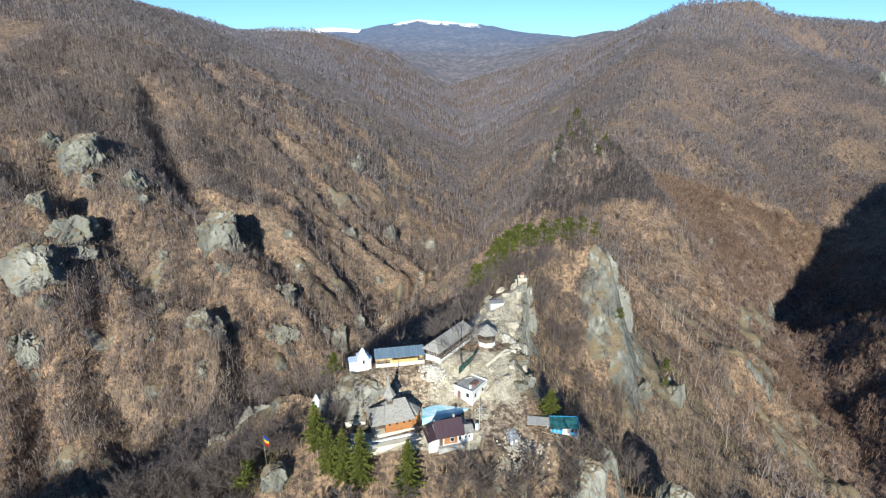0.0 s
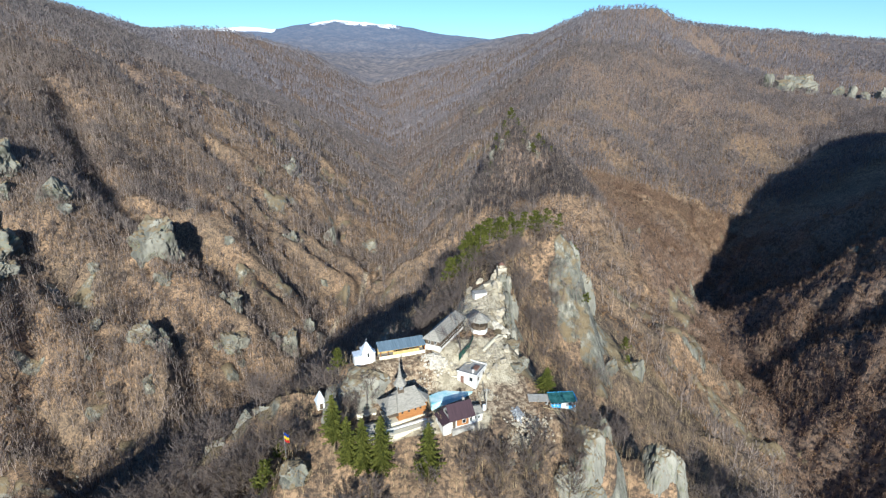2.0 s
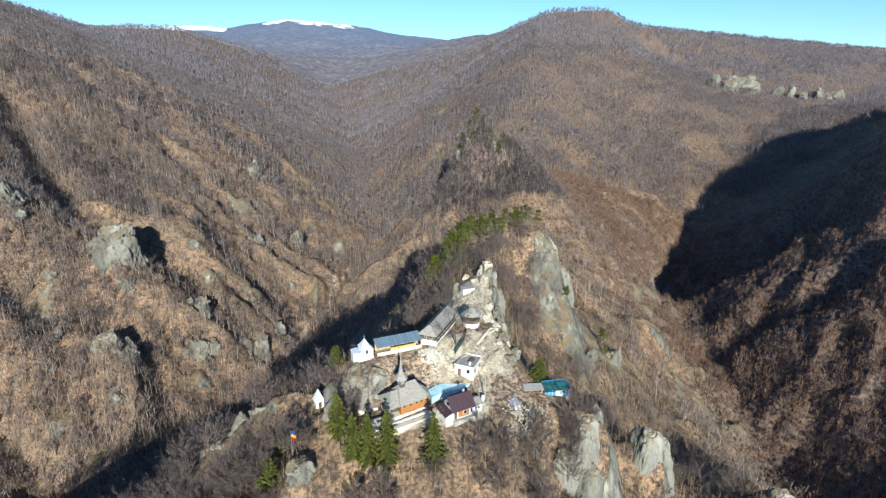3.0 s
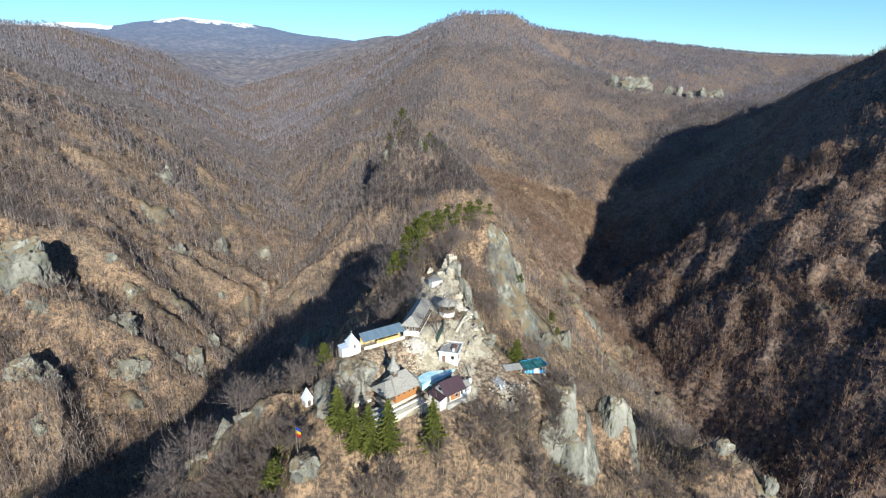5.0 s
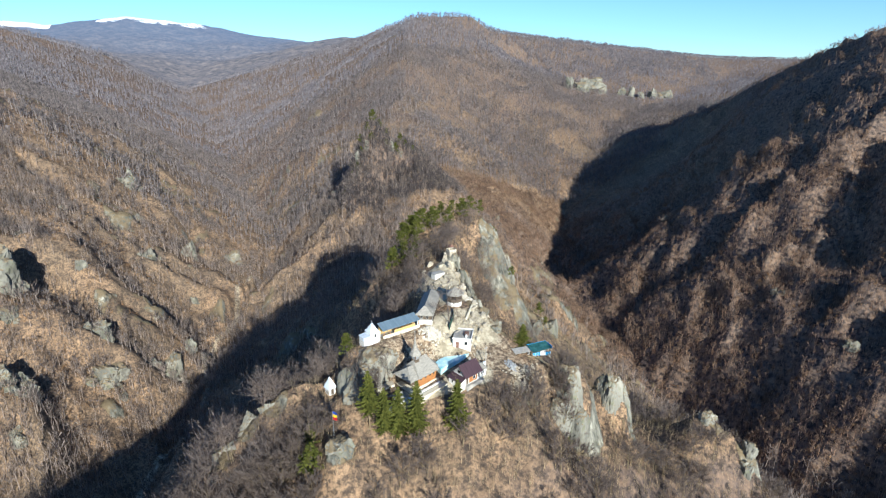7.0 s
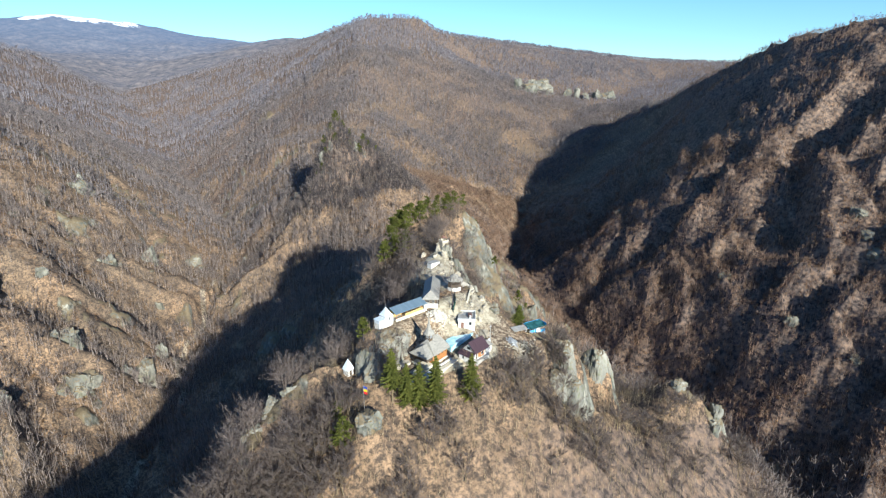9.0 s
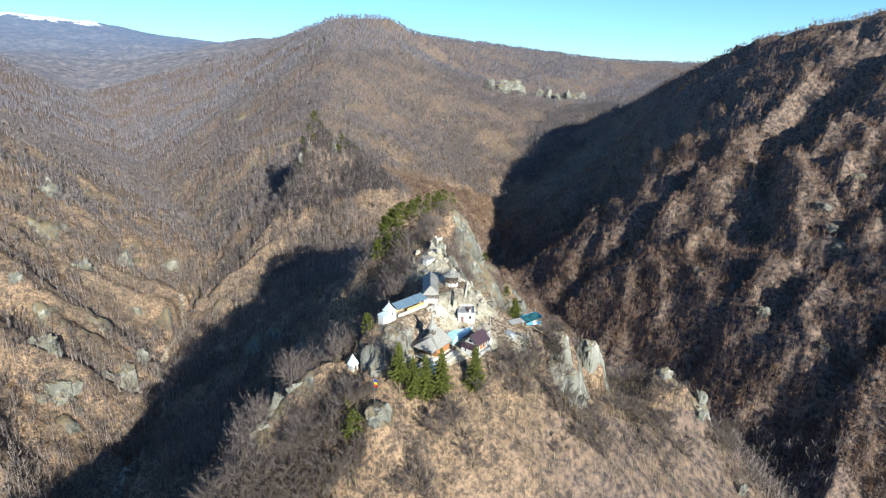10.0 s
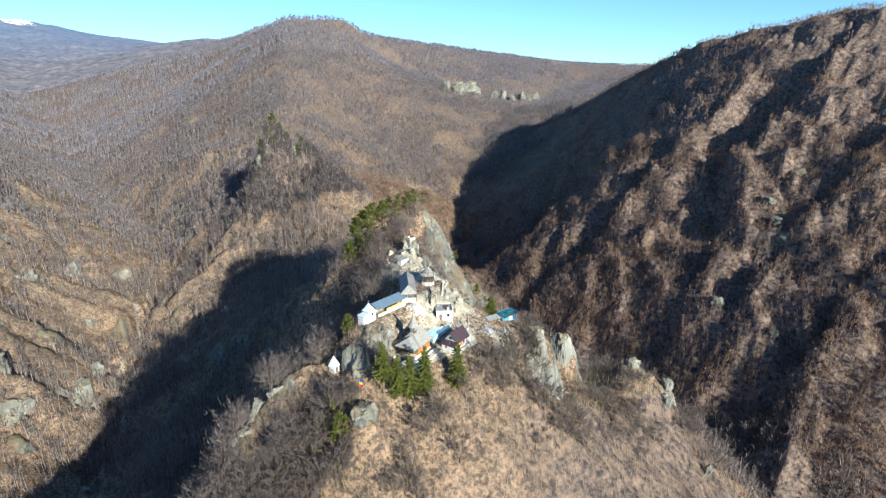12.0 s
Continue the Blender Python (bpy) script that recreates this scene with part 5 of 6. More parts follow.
def window(parent, x, y, z, w, h, facing, material=None):
    """A window set on a wall; facing: the wall's outward direction, x or y, with its sign."""
    t = 0.07
    if facing[1] == "y":
        s = 1 if facing[0] == "+" else -1
        fr = part("window", boxes((x - w / 2, x - w / 2 + t, y, y + s * .06, z, z + h), (x + w / 2 - t, x + w / 2, y, y + s * .06, z, z + h),
                                  (x - w / 2, x + w / 2, y, y + s * .06, z - t, z), (x - w / 2, x + w / 2, y, y + s * .06, z + h, z + h + t)), material or WHITEWASH, parent)
        part("pane", boxes((x - w / 2 + t, x + w / 2 - t, y, y + s * .03, z, z + h)), GLASS, fr)
    else:
        s = 1 if facing[0] == "+" else -1
        fr = part("window", boxes((x, x + s * .06, y - w / 2, y - w / 2 + t, z, z + h), (x, x + s * .06, y + w / 2 - t, y + w / 2, z, z + h),
                                  (x, x + s * .06, y - w / 2, y + w / 2, z - t, z), (x, x + s * .06, y - w / 2, y + w / 2, z + h, z + h + t)), material or WHITEWASH, parent)
        part("pane", boxes((x, x + s * .03, y - w / 2 + t, y + w / 2 - t, z, z + h)), GLASS, fr)
    return fr


# ---- the wooden church ----
church = thing("church", "small wooden church with log walls, shingle roof and slender spire", "church", pose(-11.5, 105.4, 3.7, 0, 0, 19) @ Matrix.Diagonal((0.93, 1, 1, 1)))
part("plinth", boxes((-5.4, 4.6, -2.9, 2.9, -2.6, -0.6)), CREAM, church, "cream rendered stone plinth")
part("wall", boxes((-2.6, 4.2, -2.7, 2.7, -0.6, 2.9)), LOGS, church, "orange-brown log wall")
apse = bmesh.new()
cone(2.1, -0.6, 2.1, 2.6, 6, apse, 0.0, 4.6, 0)
part("apse", apse, LOGS, church, "orange-brown log apse")
part("porch", boxes((-5.2, -5.0, -2.6, -2.4, 0.7, 2.7), (-5.2, -5.0, -.1, .1, 0.7, 2.7), (-5.2, -5.0, 2.4, 2.6, 0.7, 2.7), (-4.0, -3.8, -2.6, -2.4, 0.7, 2.7), (-5.2, -2.6, -2.62, -2.5, 0.75, 1.5), (-5.2, -5.05, -2.6, 2.6, 0.75, 1.5), (-2.8, -2.6, -2.6, 2.6, 0.75, 2.8)),
     DARK_WOOD, church, "dark timber porch with posts")
part("roof", slab(hip(-3.2, 4.6, -3.7, 3.7, 2.45, 6.0, 1.6, 1.4), 0.14), SHINGLE, church, "weathered grey shingle roof")
part("porch_roof", slab(hip(-6.1, -1.8, -3.4, 3.4, 2.35, 4.75, 2.2, 0.0), 0.14), SHINGLE, church)
part("apse_roof", slab([[(4.4 + 2.7 * math.cos(a), 2.7 * math.sin(a), 2.3), (4.4 + 2.7 * math.cos(b), 2.7 * math.sin(b), 2.3), (4.0, 0, 4.7)] for a, b in ((-2.1, -1.05), (-1.05, 0), (0, 1.05), (1.05, 2.1))], 0.12), SHINGLE, church)
tower = part("tower", boxes((-1.65, -0.15, -.75, .75, 3.6, 7.6)), DARK_WOOD, church, "square timber bell tower")
part("louvre", boxes((-1.4, -0.4, -.8, -.74, 6.2, 7.3)), STEEL, tower)
part("louvre", boxes((-1.71, -1.65, -.5, .5, 6.2, 7.3)), STEEL, tower)
spire = bmesh.new()
cone(1.75, 7.45, 0.62, 9.2, 8, spire, 0.39, -0.9, 0)
cone(0.62, 9.2, 0.28, 11.0, 8, spire, 0.39, -0.9, 0)
cone(0.28, 11.0, 0.01, 13.6, 8, spire, 0.39, -0.9, 0)
part("spire", spire, SHINGLE, church, "slender flared shingle spire")
part("cross", boxes((-.94, -.86, -.04, .04, 13.3, 14.5), (-1.2, -.6, -.03, .03, 13.95, 14.05)), STEEL, church)
for x in (-1.6, 0.2, 2.0, 3.4):
    window(church, x, -2.71, 1.15, 0.5, 0.85, "-y", DARK_WOOD)
part("door", boxes((-2.86, -2.78, -.55, .55, 0.75, 2.6)), LOGS, church, "plank door")

# ---- the cottage with the maroon roof ----
cottage = thing("cottage", "small white and timber cottage under a maroon sheet roof", "cottage", pose(1.0, 100.9, 2.4, 0, 0, 15))
part("wall", boxes((-2.9, 2.9, -2.0, 2.2, -2.0, 2.75)), WHITEWASH, cottage, "whitewashed wall")
part("timber_wall", boxes((-1.3, 1.7, -2.08, -2.0, 0.3, 2.5)), LOGS, cottage, "orange timber front")
gable = slab([[(-2.95, -2.0, 2.7), (-2.95, 2.2, 2.7), (-2.95, 0.1, 4.9)]], 0.01)
part("gable", gable, WHITEWASH, cottage, "white gable")
part("gable_window", boxes((-3.02, -2.96, -.45, .65, 2.95, 3.7)), GLASS, cottage)
part("roof", slab(hip(-3.3, 3.2, -2.75, 2.95, 2.5, 5.25, 0, 0), 0.10), MAROON, cottage, "maroon sheet-metal roof")
part("lean_to_roof", slab([[(-5.1, -2.6, 1.75), (-3.1, -2.6, 2.55), (-3.1, 2.6, 2.55), (-5.1, 2.6, 1.75)]], 0.1), MAROON, cottage)
part("lean_to_wall", boxes((-4.8, -2.9, -2.2, 2.2, -2.0, 1.8)), WHITEWASH, cottage)
part("annex_wall", boxes((2.9, 5.5, -1.7, 1.6, -2.0, 2.0)), WHITEWASH, cottage, "white annex wall")
part("annex_roof", slab([[(2.7, -2.0, 2.15), (5.8, -2.0, 2.0), (5.8, 0.1, 2.9), (2.7, 0.1, 3.1)], [(2.7, 0.1, 3.1), (5.8, 0.1, 2.9), (5.8, 2.0, 2.0), (2.7, 2.0, 2.1)]], 0.1), SHINGLE, cottage, "grey annex roof")
window(cottage, 0.5, -2.09, 0.9, 1.0, 0.9, "-y")
window(cottage, 2.3, -2.01, 0.9, 0.7, 0.9, "-y")
window(cottage, 3.7, -1.71, 0.8, 0.5, 0.7, "-y")
window(cottage, 4.6, -1.71, 0.8, 0.5, 0.7, "-y")
window(cottage, -4.81, 0.6, 0.6, 0.7, 0.8, "-x")
part("door", boxes((-2.4, -1.6, -2.07, -2.0, 0.1, 2.1)), DARK_WOOD, cottage, "dark plank door")
part("porch", boxes((-2.7, 3.0, -2.9, -2.0, -2.0, 0.02)), CONCRETE, cottage)
part("chimney", boxes((1.4, 1.9, 0.7, 1.2, 4.0, 5.6)), CONCRETE, cottage)

# ---- the white house with the flat roof ----
house = thing("house", "white house with a flat littered concrete roof on the rocky terrace", "house", pose(7.0, 109.6, 5.7, 0, 0, 54))
part("wall", boxes((0, 6.4, 0, 5.2, -2.5, 2.8)), WHITEWASH, house, "whitewashed wall")
part("roof", boxes((-.15, 6.55, -.15, 5.35, 2.8, 3.0)), CONCRETE, house, "flat grey concrete roof")
part("parapet", boxes((-.15, 6.55, -.15, 0.05, 3.0, 3.35), (-.15, .05, .05, 5.35, 3.0, 3.35), (6.35, 6.55, .05, 5.35, 3.0, 3.35)), WHITEWASH, house)
part("chimney", boxes((1.0, 1.5, 1.2, 1.7, 3.0, 3.9)), WHITEWASH, house)
part("roof_hatch", boxes((2.4, 4.4, 1.0, 2.2, 3.0, 3.5)), RED_ROOF, house, "faded red tiled hatch")
window(house, 1.2, -.01, 1.3, 0.7, 0.8, "-y", DARK_WOOD)
window(house, 4.4, -.01, 1.3, 0.6, 0.8, "-y", DARK_WOOD)
window(house, -.01, 1.4, 1.3, 0.8, 0.9, "-x", DARK_WOOD)
part("door", boxes((-.07, 0.0, 3.4, 4.3, 0.1, 2.1)), RED_ROOF, house, "dark red door")

# ---- the long hall ----
hall = thing("hall", "long timber-sided hall on a white base under a grey hipped roof", "hall", pose(1.5, 126.2, 11.3, 0, 0, 56))
part("base_wall", boxes((-7.4, 7.8, -2.2, 2.2, -2.5, 1.3)), WHITEWASH, hall, "white rendered base wall")
part("timber_wall", boxes((-7.3, 7.7, -2.1, 2.1, 1.3, 3.3)), DARK_WOOD, hall, "brown timber upper wall")
part("roof", slab(hip(-8.3, 8.4, -2.65, 2.65, 3.15, 5.5, 2.0, 1.4), 0.14), SHINGLE, hall, "grey shingle roof")
part("end_boards", boxes((-7.38, -7.3, -1.9, 1.9, 1.4, 3.0)), DARK_WOOD, hall, "weathered timber end wall")
for y in (-0.8, 0.8):
    window(hall, -7.39, y, 1.7, 0.7, 0.9, "-x")
for x in (-5, -2.5, 0, 2.5, 5):
    window(hall, x, -2.11, 1.7, 0.9, 0.9, "-y", DARK_WOOD)
for x in np.arange(-7.0, 7.7, 2.1):
    part("post", boxes((x, x + .16, -2.55, -2.4, 1.3, 3.15)), DARK_WOOD, hall)
part("gallery_floor", boxes((-7.3, 7.7, -2.6, -2.2, 1.1, 1.28)), DARK_WOOD, hall)

# ---- the gallery along the rock's edge ----
gallery = thing("gallery", "long open gallery with yellow boards under a blue-grey sheet roof", "gallery", pose(-10.9, 119.4, 11.5, 0, 0, 11))
part("roof", slab([[(-6.3, -1.7, 2.1), (6.2, -1.7, 2.1), (6.2, 1.5, 3.3), (-6.3, 1.5, 3.3)]], 0.12), BLUE_ROOF, gallery, "blue-grey sheet roof")
part("back_wall", boxes((-6.0, 6.0, 1.1, 1.3, -2, 2.9)), YELLOW, gallery)
part("parapet", boxes((-6.1, 6.1, -1.5, -1.25, -3.0, 0.5)), CREAM, gallery, "cream rendered parapet")
part("floor", boxes((-6.0, 6.0, -1.25, 1.1, -0.4, 0.0)), CONCRETE, gallery)
part("boards", boxes((-2.6, 4.4, -1.62, -1.52, 0.55, 1.4)), YELLOW, gallery, "yellow board screen")
for x in np.arange(-5.9, 6.0, 1.95):
    part("post", boxes((x, x + .15, -1.45, -1.3, 0.5, 2.15)), LOGS, gallery)

# ---- the white kiosk chapel on the knob ----
kiosk = thing("kiosk", "white chapel kiosk with a pale pointed metal roof", "chapel", pose(-19.8, 117.0, 12.2, 0, 0, 12) @ Matrix.Scale(0.86, 4))
part("wall", boxes((-1.5, 1.5, -1.5, 1.5, -2.5, 2.6)), WHITEWASH, kiosk, "whitewashed wall")
kr = bmesh.new()
cone(2.5, 2.5, 1.75, 3.0, 4, kr, math.pi / 4)
cone(1.75, 3.0, 0.03, 5.2, 4, kr, math.pi / 4)
part("roof", kr, PALE_ROOF, kiosk, "pale pointed metal roof")
part("cross", boxes((-.04, .04, -.04, .04, 5.0, 6.1), (-.3, .3, -.03, .03, 5.6, 5.7)), STEEL, kiosk)
part("terrace", boxes((-3.9, -1.5, -1.4, 1.4, -2.5, 0.4)), WHITEWASH, kiosk)
part("railing", boxes((-3.9, -1.5, -1.4, -1.34, 0.4, 1.4), (-3.9, -3.84, -1.4, 1.4, 0.4, 1.4)), PALE_ROOF, kiosk, "pale glazed railing")
part("terrace_roof", slab([[(-4.1, -1.6, 1.6), (-1.4, -1.6, 1.8), (-1.4, 1.6, 1.8), (-4.1, 1.6, 1.6)]], 0.08), PALE_ROOF, kiosk)
window(kiosk, 0.2, -1.51, 0.7, 0.7, 1.2, "-y")
part("side_roof", slab([[(1.4, -1.3, 2.0), (2.5, -1.3, 1.7), (2.5, 1.3, 1.7), (1.4, 1.3, 2.0)]], 0.08), PALE_ROOF, kiosk)
part("side_wall", boxes((1.5, 2.3, -1.1, 1.1, -2.5, 1.7)), WHITEWASH, kiosk)

# ---- the little chapel down on the rib ----
chapel = thing("wayside_chapel", "tiny white wayside chapel with a pointed grey metal roof", "chapel", pose(-32.2, 117.3, -1.6, 0, 0, 20))
part("wall", boxes((-1.0, 1.0, -1.0, 1.0, -1.5, 1.9)), WHITEWASH, chapel, "whitewashed wall")
part("roof", cone(1.8, 1.8, 0.03, 5.0, 4, None, math.pi / 4), PALE_ROOF, chapel, "pointed pale metal roof")
part("door", boxes((-.4, .4, -1.05, -1.0, 0, 1.6)), DARK_WOOD, chapel)

# ---- the open pavilion ----
pavilion = thing("pavilion", "open octagonal timber pavilion with a grey pointed roof", "pavilion", pose(11.6, 128.0, 11.6, 0, 0, 10))
part("base", cone(2.3, -2.5, 2.3, 1.4, 8, None, 0.39), WHITEWASH, pavilion, "round white base wall")
part("roof", cone(3.1, 3.8, 0.03, 6.0, 8, None, 0.39), SHINGLE, pavilion, "grey shingle cone roof")
part("railing", cone(2.35, 1.4, 2.35, 2.4, 8, None, 0.39), DARK_WOOD, pavilion, "dark timber railing")
for k in range(8):
    a = 0.39 + math.pi / 4 * k
    part("post", boxes((2.2 * math.cos(a) - .08, 2.2 * math.cos(a) + .08, 2.2 * math.sin(a) - .08, 2.2 * math.sin(a) + .08, 2.4, 3.85)), DARK_WOOD, pavilion)

# ---- the blue shelter and its lean-to at the cliff's edge ----
shelter = thing("shelter", "makeshift blue-panelled shelter with a green clear sheet roof", "shelter", pose(28.0, 105.2, 1.2, 0, 0, -3))
part("floor", boxes((-3.4, 3.4, -1.6, 1.6, -1.5, 0.0)), CONCRETE, shelter)
part("front_panel", boxes((-3.2, -0.4, -1.5, -1.42, 0, 1.5)), BLUE_PAINT, shelter, "bright blue panel")
part("white_panel", boxes((-0.4, 1.2, -1.5, -1.42, 0, 1.7)), WHITEWASH, shelter, "white panel")
part("side_panel", boxes((1.2, 3.1, -1.5, -1.42, 0, 0.9)), BLUE_PAINT, shelter)
part("roof", slab([[(-3.3, -1.8, 2.1), (3.2, -1.8, 2.1), (3.2, 1.6, 2.9), (-3.3, 1.6, 2.9)]], 0.06), CLEAR, shelter, "green clear sheet roof")
part("roof_edge", boxes((-3.3, 3.2, 1.6, 1.75, 2.75, 2.95), (3.2, 3.35, -1.8, 1.7, 2.0, 2.9)), BLUE_PAINT, shelter)
for x in np.arange(-3.2, 3.3, 0.9):
    part("post", boxes((x, x + .08, -1.55, -1.47, 0.0, 2.1)), WHITEWASH, shelter)
part("back_wall", boxes((-3.2, 3.1, 1.4, 1.5, 0, 2.7)), BLUE_PAINT, shelter)
shed = thing("lean_to_shed", "ramshackle grey board shed beside the blue shelter", "shed", pose(22.3, 106.2, 1.4, 0, 0, -8))
part("wall", boxes((-2.4, 2.4, 1.0, 1.1, -1, 1.9), (-2.4, -2.3, -1, 1.0, -1, 1.8), (2.0, 2.3, -1.0, 1.0, -1, 1.7)), CONCRETE, shed)
part("roof", slab([[(-2.6, -1.3, 1.7), (2.5, -1.3, 1.7), (2.5, 1.3, 2.2), (-2.6, 1.3, 2.2)]], 0.06), CONCRETE, shed, "grey corrugated roof")
for k, (x, y, w) in enumerate([(-1.8, -.4, .9), (-.6, -.5, .7), (.6, -.3, 1.0), (1.5, -.7, .6)]):
    part("crate", boxes((x, x + w, y - .3, y + .3, -1, .7)), (PALE_WOOD, DARK_WOOD, STONE, WHITEWASH)[k], shed)


# ---- yard things ----
def lying(name, label, category, corners, material, z, thick=0.06):
    bm = bmesh.new()
    top = [bm.verts.new((x, y, z)) for x, y in corners]
    low = [bm.verts.new((x, y, z - thick)) for x, y in corners]
    bm.faces.new(top)
    bm.faces.new(low[::-1])
    for k in range(len(top)):
        bm.faces.new((top[k], low[k], low[(k + 1) % len(top)], top[(k + 1) % len(top)]))
    bmesh.ops.recalc_face_normals(bm, faces=bm.faces[:])
    me = bpy.data.meshes.new(name)
    bm.to_mesh(me)
    bm.free()
    me.materials.append(material)
    return tagged(new(name, me), label, category)


lying("pool_cover", "turquoise and white sheeting spread over the yard basin", "cover", [(-5.0, 108.8), (-2.6, 110.2), (2.2, 111.2), (4.9, 111.2), (6.6, 109.9), (5.7, 108.7), (2.1, 107.4), (-0.8, 106.6), (-4.8, 105.2)], TURQUOISE, 4.75, 1.9)


lying("footpath", "pale trodden concrete path in front of the church terrace", "path", [(-18.0, 98.2), (-5.6, 102.2), (-4.8, 101.0), (-17.4, 96.9)], CREAM, 2.5, 1.2)


def wall_run(name, label, points, high, thick, material, deep=2.0):
    """A wall along points (x, y, z of its foot)."""
    bm = bmesh.new()
    for (ax, ay, az), (bx, by, bz) in zip(points, points[1:]):
        d = Vector((bx - ax, by - ay, 0)).normalized()
        s = Vector((-d.y, d.x, 0)) * thick / 2
        vs = [bm.verts.new(p) for p in ((ax - s.x, ay - s.y, az - deep), (bx - s.x, by - s.y, bz - deep), (bx + s.x, by + s.y, bz - deep), (ax + s.x, ay + s.y, az - deep),
                                        (ax - s.x, ay - s.y, az + high), (bx - s.x, by - s.y, bz + high), (bx + s.x, by + s.y, bz + high), (ax + s.x, ay + s.y, az + high))]
        for f in ((0, 3, 2, 1), (4, 5, 6, 7), (0, 1, 5, 4), (1, 2, 6, 5), (2, 3, 7, 6), (3, 0, 4, 7)):
            bm.faces.new([vs[k] for k in f])
    bmesh.ops.bevel(bm, geom=bm.edges[:], offset=0.03, segments=1, affect="EDGES")
    me = bpy.data.meshes.new(name)
    bm.to_mesh(me)
    bm.free()
    me.materials.append(material)
    return tagged(new(name, me), label, "wall")


wall_run("retaining_wall", "white retaining wall along the church terrace", [(-22.5, 98.4, 0.4), (-18.5, 99.5, 0.8), (-14, 100.2, 1.4), (-6.5, 102.6, 1.6)], 1.3, 0.5, WHITEWASH, 3)
wall_run("retaining_wall", "rough stone wall below the white church terrace wall", [(-15.5, 98.6, 0.2), (-11, 99.6, 0.5), (-5.5, 101.6, 0.9)], 0.9, 1.1, STONE, 3)
wall_run("retaining_wall", "low cream terrace wall above the basin", [(-1.5, 114.5, 5.5), (3.0, 113.6, 5.6)], 1.2, 0.4, CREAM, 3)
wall_run("path_wall", "weathered stone path edge on the bare slope", [(10.6, 93.6, -2.6), (14.5, 96.0, -1.2), (18.5, 98.2, 0.0), (22.3, 100.0, 0.9)], 0.4, 0.5, STONE, 2)
fence = wall_run("fence", "dark green netting fence beside the path", [(3.9, 117.0, 9.6), (7.5, 121.0, 10.6), (9.2, 124.4, 11.2)], 1.5, 0.06, GREEN_NET, 0.5)
fence["category"] = "fence"
hut = thing("stone_hut", "low white stone hut on the rocky path", "hut", pose(16.2, 149.0, height_at(16.2, 149.0) - 0.2, 0, 0, 8))
part("wall", boxes((-2.0, 2.0, -1.2, 1.2, -1.5, 1.6)), WHITEWASH, hut)
part("roof", boxes((-2.2, 2.2, -1.4, 1.4, 1.6, 1.8)), CONCRETE, hut, "flat grey slab roof")
lookout = thing("lookout", "small railed lookout with a red pointed roof on the rock spike", "lookout", pose(24.6, 155.0, 19.6))
part("deck", boxes((-1.4, 1.4, -1.4, 1.4, -2.5, 0.2)), STONE, lookout)
part("railing", boxes((-1.4, 1.4, -1.4, -1.3, 0.2, 1.0), (-1.4, 1.4, 1.3, 1.4, 0.2, 1.0), (-1.4, -1.3, -1.3, 1.3, .2, 1.0), (1.3, 1.4, -1.3, 1.3, .2, 1.0)), STONE, lookout, "pale stone railing")
for x, y in ((-.8, -.8), (.8, -.8), (-.8, .8), (.8, .8)):
    part("post", boxes((x - .07, x + .07, y - .07, y + .07, 0.2, 1.95)), DARK_WOOD, lookout)
part("roof", cone(1.3, 1.9, 0.03, 2.7, 4, None, math.pi / 4), RED_ROOF, lookout, "faded red pointed roof")
annex = thing("stone_hut", "cream stone hut against the rock beside the church", "hut", pose(-20.3, 107.0, 1.8, 0, 0, 2))
part("wall", boxes((-2.4, 2.2, -1.3, 1.5, -1.5, 1.5)), CREAM, annex)
part("roof", boxes((-2.5, 2.3, -1.4, 1.6, 1.5, 1.62)), STONE, annex)
window(annex, 0.9, -1.31, 0.3, 0.5, 0.8, "-y", DARK_WOOD)
window(annex, -0.8, -1.31, 0.3, 0.5, 0.8, "-y", DARK_WOOD)
porch_shed = thing("shed", "low shed with a weathered brown-grey roof below the church", "shed", pose(-19.2, 101.2, 1.0, 0, 0, 19))
part("wall", boxes((-1.3, 1.3, -1.5, 1.5, -2.0, 1.5)), DARK_WOOD, porch_shed)
part("roof", slab(hip(-1.7, 1.7, -2.1, 2.1, 1.4, 2.5, 0, 0), 0.1), SHINGLE, porch_shed)

pole = thing("utility_pole", "pale concrete utility pole beside the cottage", "pole", pose(8.3, 103.4, 2.6))
part("mast", cone(0.16, -1, 0.10, 6.7, 8), CONCRETE, pole)
part("crossarm", boxes((-.7, .7, -.05, .05, 6.0, 6.12)), STEEL, pole)
part("meter_box", boxes((-.95, -.25, -.35, .05, 0.4, 2.2)), PALE_ROOF, pole, "pale blue meter box")
flag = thing("flag", "blue, yellow and red flag on a thin pole", "flag", pose(-37.6, 94.2, 3.4))
part("pole", cone(0.05, -1.5, 0.03, 5.0, 6), STEEL, flag)
for k, m in enumerate((FLAG_BLUE, FLAG_YELLOW, FLAG_RED)):
    bm = bmesh.new()
    rows = [[bm.verts.new((0.05 + 0.16 * i, 0.12 * math.sin(i * 1.1 + k), 4.9 - 0.72 * (k + j) - 0.10 * i)) for j in (0, 1)] for i in range(7)]
    for a, b in zip(rows, rows[1:]):
        bm.faces.new((a[0], a[1], b[1], b[0]))
    bmesh.ops.solidify(bm, geom=bm.faces[:], thickness=0.02)
    part("stripe", bm, m, flag)


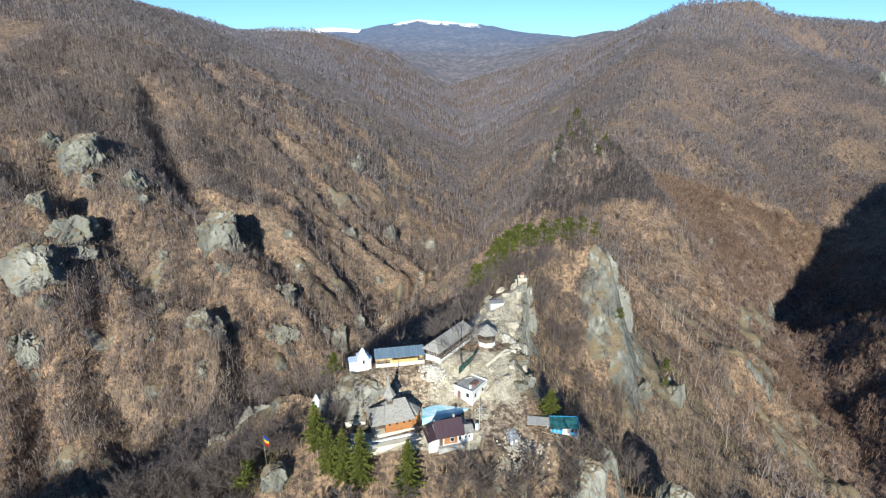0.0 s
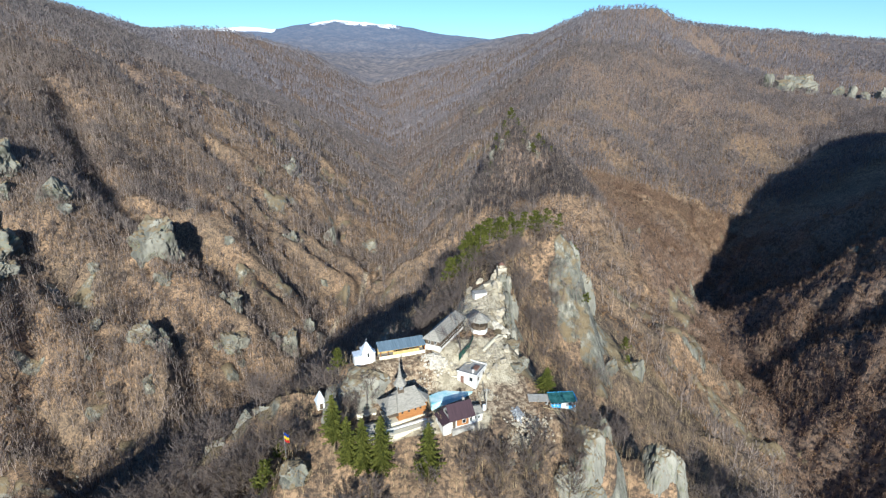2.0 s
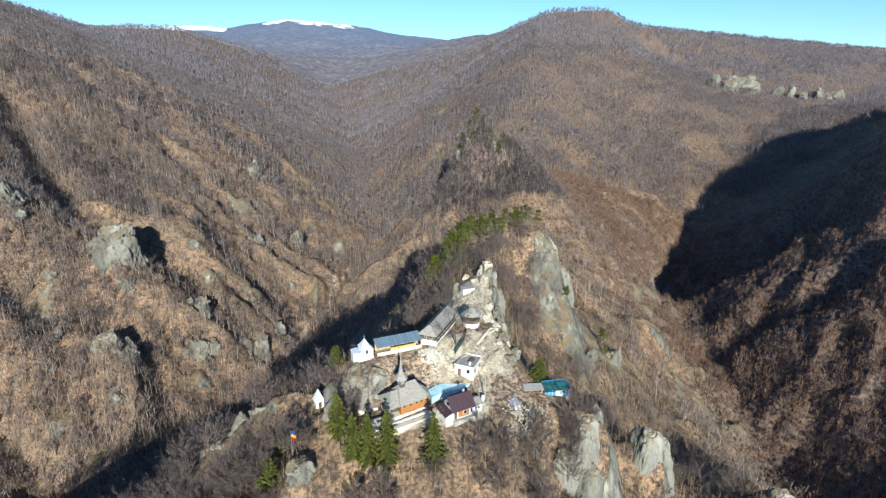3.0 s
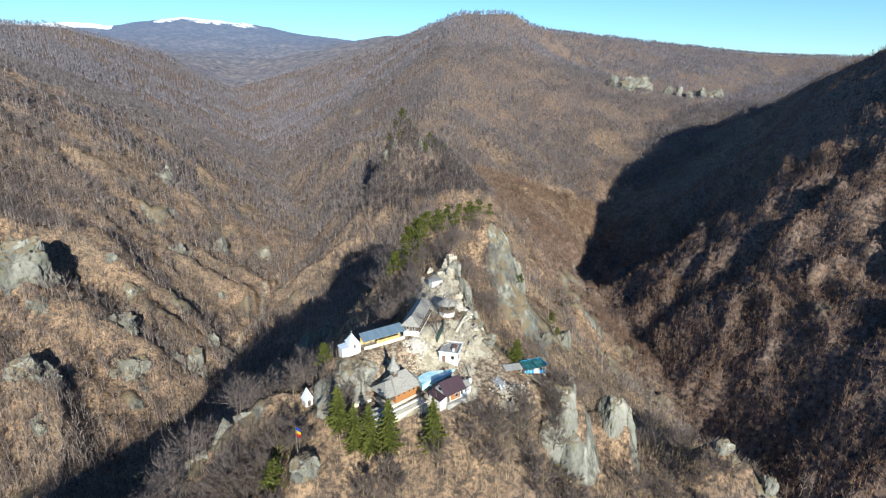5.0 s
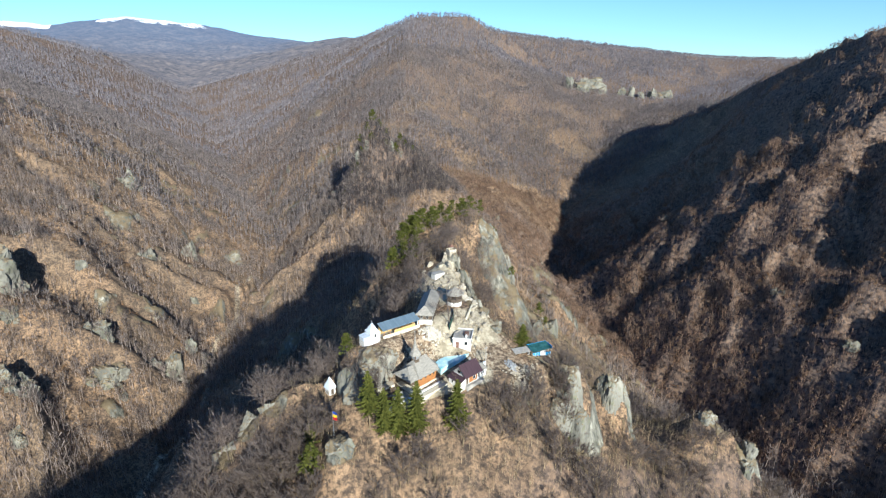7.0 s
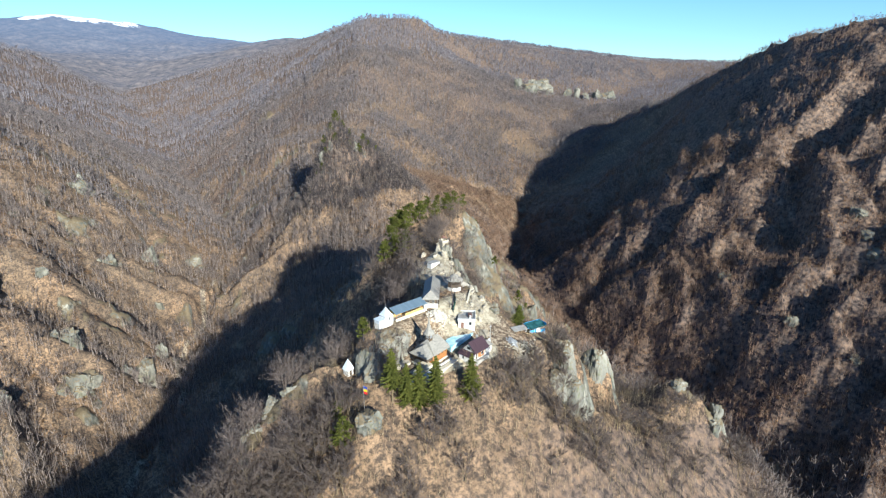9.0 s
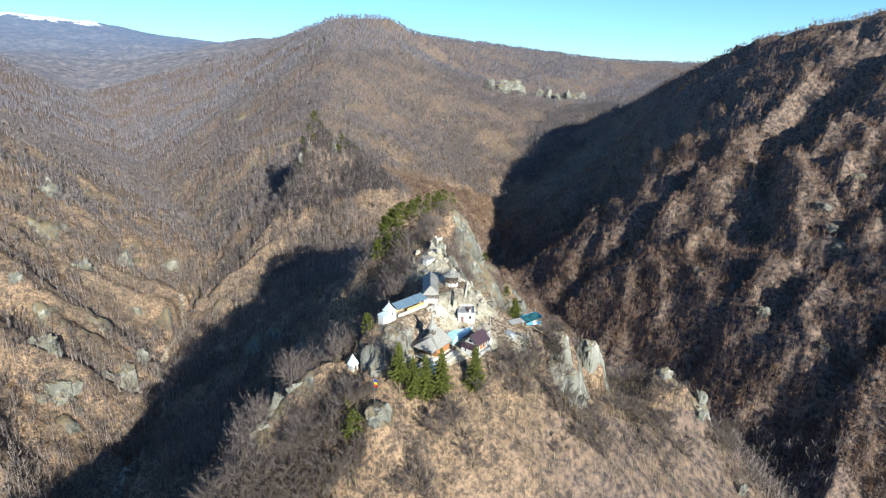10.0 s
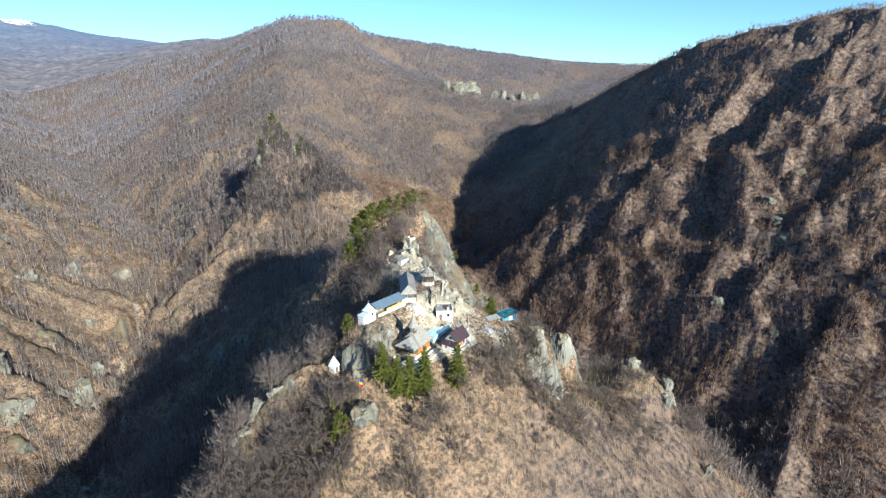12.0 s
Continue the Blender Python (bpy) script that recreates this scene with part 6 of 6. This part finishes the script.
def heap(name, label, x, y, wide, deep, high, count, size, materials, seed):
    """A loose heap of angular pieces."""
    r = np.random.default_rng(seed)
    u, v = r.normal(0, .35, (2, count))
    px, py = x + u * wide, y + v * deep
    pz = height(px, py)[0] + high * np.maximum(0, 1 - np.hypot(u, v)) * r.uniform(.2, 1, count)
    corners = np.array([(i, j, k) for i in (-.5, .5) for j in (-.5, .5) for k in (-.5, .5)])
    verts, faces = [], []
    for n in range(count):
        turn = np.array(Euler(r.uniform(0, 6, 3)).to_matrix())
        verts += [tuple(c) for c in (corners * r.uniform(.5, 1.3, 3) * size * r.uniform(.8, 1.1, (8, 1))) @ turn.T + (px[n], py[n], pz[n])]
        faces += [tuple(8 * n + i for i in f) for f in ((0, 1, 3, 2), (4, 6, 7, 5), (0, 4, 5, 1), (2, 3, 7, 6), (0, 2, 6, 4), (1, 5, 7, 3))]
    me = bpy.data.meshes.new(name)
    me.from_pydata(verts, [], faces)
    me.materials.append(materials)
    return tagged(new(name, me), label, "heap", kind="stuff")


heap("stone_heap", "heap of pale split stone tipped down the bank", -2.4, 116.2, 3.6, 2.6, 1.6, 280, 0.55, PALE_STONE, 3)
heap("debris_heap", "heap of blue and white building rubble", 15.8, 101.6, 1.8, 2.6, 0.9, 110, 0.4, STEEL, 4)
heap("stone_heap", "pale broken stone spilled on the slope", 14.5, 95.5, 4.5, 1.8, 0.5, 140, 0.4, STONE, 6)
heap("stone_heap", "loose stones and planks in the yard", 3.0, 115.4, 2.6, 1.2, 0.6, 70, 0.35, STONE, 7)
for k, (x, y, turn) in enumerate([(25.4, 102.2, 70), (25.9, 101.6, 62), (26.4, 101.2, 80), (26.9, 99.8, 58), (25.0, 103.0, 10)]):
    ob = new("timber_plank")
    me = bpy.data.meshes.new("timber_plank")
    bm = boxes((-2.4, 2.4, -.12, .12, -.05, .05))
    bm.to_mesh(me)
    bm.free()
    me.materials.append(PALE_WOOD)
    bpy.data.objects.remove(ob)
    ob = new("timber_plank", me)
    ob.matrix_world = pose(x, y, height_at(x, y) + 0.25, 0, 14, -turn)
    tagged(ob, "long pale timber plank lying on the slope", "plank", "planks by the shelter")

# ledges and low walls of pale stone along the path to the lookout and round the white house
PALE_KINDS = []
for k in range(3):
    me = SMALL_ROCK_KINDS[k].copy()
    me.name = "ledge"
    me.materials.clear()
    me.materials.append(STONE)
    PALE_KINDS.append(me)
r = np.random.default_rng(44)
for k, (x, y, w, d, h, turn) in enumerate([(20.5, 139, 4.5, 3, 3.2, 20), (22.0, 141.5, 3.5, 2.5, 2.6, 60), (19.2, 136, 3.5, 2.5, 2.0, 110), (21.0, 131, 4, 2.2, 2.4, 40), (18.6, 128.4, 4.2, 1.8, 1.8, 35),
                                          (16.4, 124.5, 4, 1.8, 1.7, 30), (14.5, 121.6, 3.4, 1.8, 1.5, 60), (12.0, 118.5, 3.2, 1.6, 1.6, 70), (17.5, 120.5, 3.4, 2.4, 2.2, 80), (21.5, 124.5, 3.5, 2.6, 2.4, 75),
                                          (10.5, 143, 6, 2, 1.6, 60), (12.0, 150, 6, 2, 1.8, 70), (14.5, 157, 6, 2.2, 2.0, 60), (18.5, 160.5, 5, 2.4, 2.2, 30), (19.5, 153, 4, 2, 1.6, 15),
                                          (21.5, 150.5, 3.5, 3, 3.0, 70), (22.5, 147, 3.5, 3, 2.6, 80), (14.2, 145.2, 4.5, 1.4, 1.0, 5), (15.5, 141.0, 4.5, 1.2, 0.9, 8), (17.5, 146.0, 3, 1.6, 1.2, 45),
                                          (23.0, 136.5, 3, 3, 3.0, 10), (24.0, 157.5, 4, 3, 3.4, 50), (22.0, 155.5, 3, 3, 3.0, 0), (26.2, 153.5, 3.4, 3, 4.0, 30), (8.0, 133.5, 3, 1.5, 1.0, 50),
                                          (4.2, 119.0, 3.0, 1.3, 1.2, 40), (6.3, 116.2, 2.6, 1.2, 1.2, 20), (11.0, 112.4, 2.2, 1.6, 1.4, 50), (13.0, 114.6, 2.6, 2.0, 1.8, 10), (15.5, 116.5, 2.4, 2.2, 2.0, 30)]):
    ob = new("rock_ledge", PALE_KINDS[k % 3])
    ob.matrix_world = pose(x, y, height_at(x, y) + h * 0.12, 0, 0, turn) @ Matrix.Diagonal((w / 2, d / 2, h / 1.7, 1))
    tagged(ob, "pale beige rock ledge beside the footpath", "rock", "rock ledges by the path")
wall_run("terrace_wall", "curved low whitewashed wall round the upper terrace", [(11.0, 119.6, height_at(11, 119.6)), (13.6, 122.4, height_at(13.6, 122.4)), (16.6, 125.6, height_at(16.6, 125.6)), (19.4, 127.4, height_at(19.4, 127.4))], 0.8, 0.45, CREAM, 1.5)
heap("stone_heap", "white broken stone below the pavilion", 18.6, 131.5, 3.4, 2.6, 1.2, 170, 0.5, PALE_STONE, 9)
heap("stone_heap", "loose pale stones strewn along the footpath", 16.0, 144.0, 6.0, 9.0, 0.3, 200, 0.35, STONE, 10)
heap("stone_heap", "loose pale stones on the house terrace", 12.5, 118.5, 6.0, 5.0, 0.3, 180, 0.35, STONE, 12)
heap("stone_heap", "pale rubble banked against the white house", 9.4, 107.4, 2.6, 2.2, 1.0, 150, 0.5, STONE, 14)
heap("stone_heap", "grey rubble and litter on the terrace below the shelter", 18.0, 99.0, 7.0, 3.6, 0.3, 190, 0.4, STONE, 15)
heap("stone_heap", "stones scattered about the churchyard", -6.0, 112.0, 7.0, 3.0, 0.25, 110, 0.3, STONE, 16)
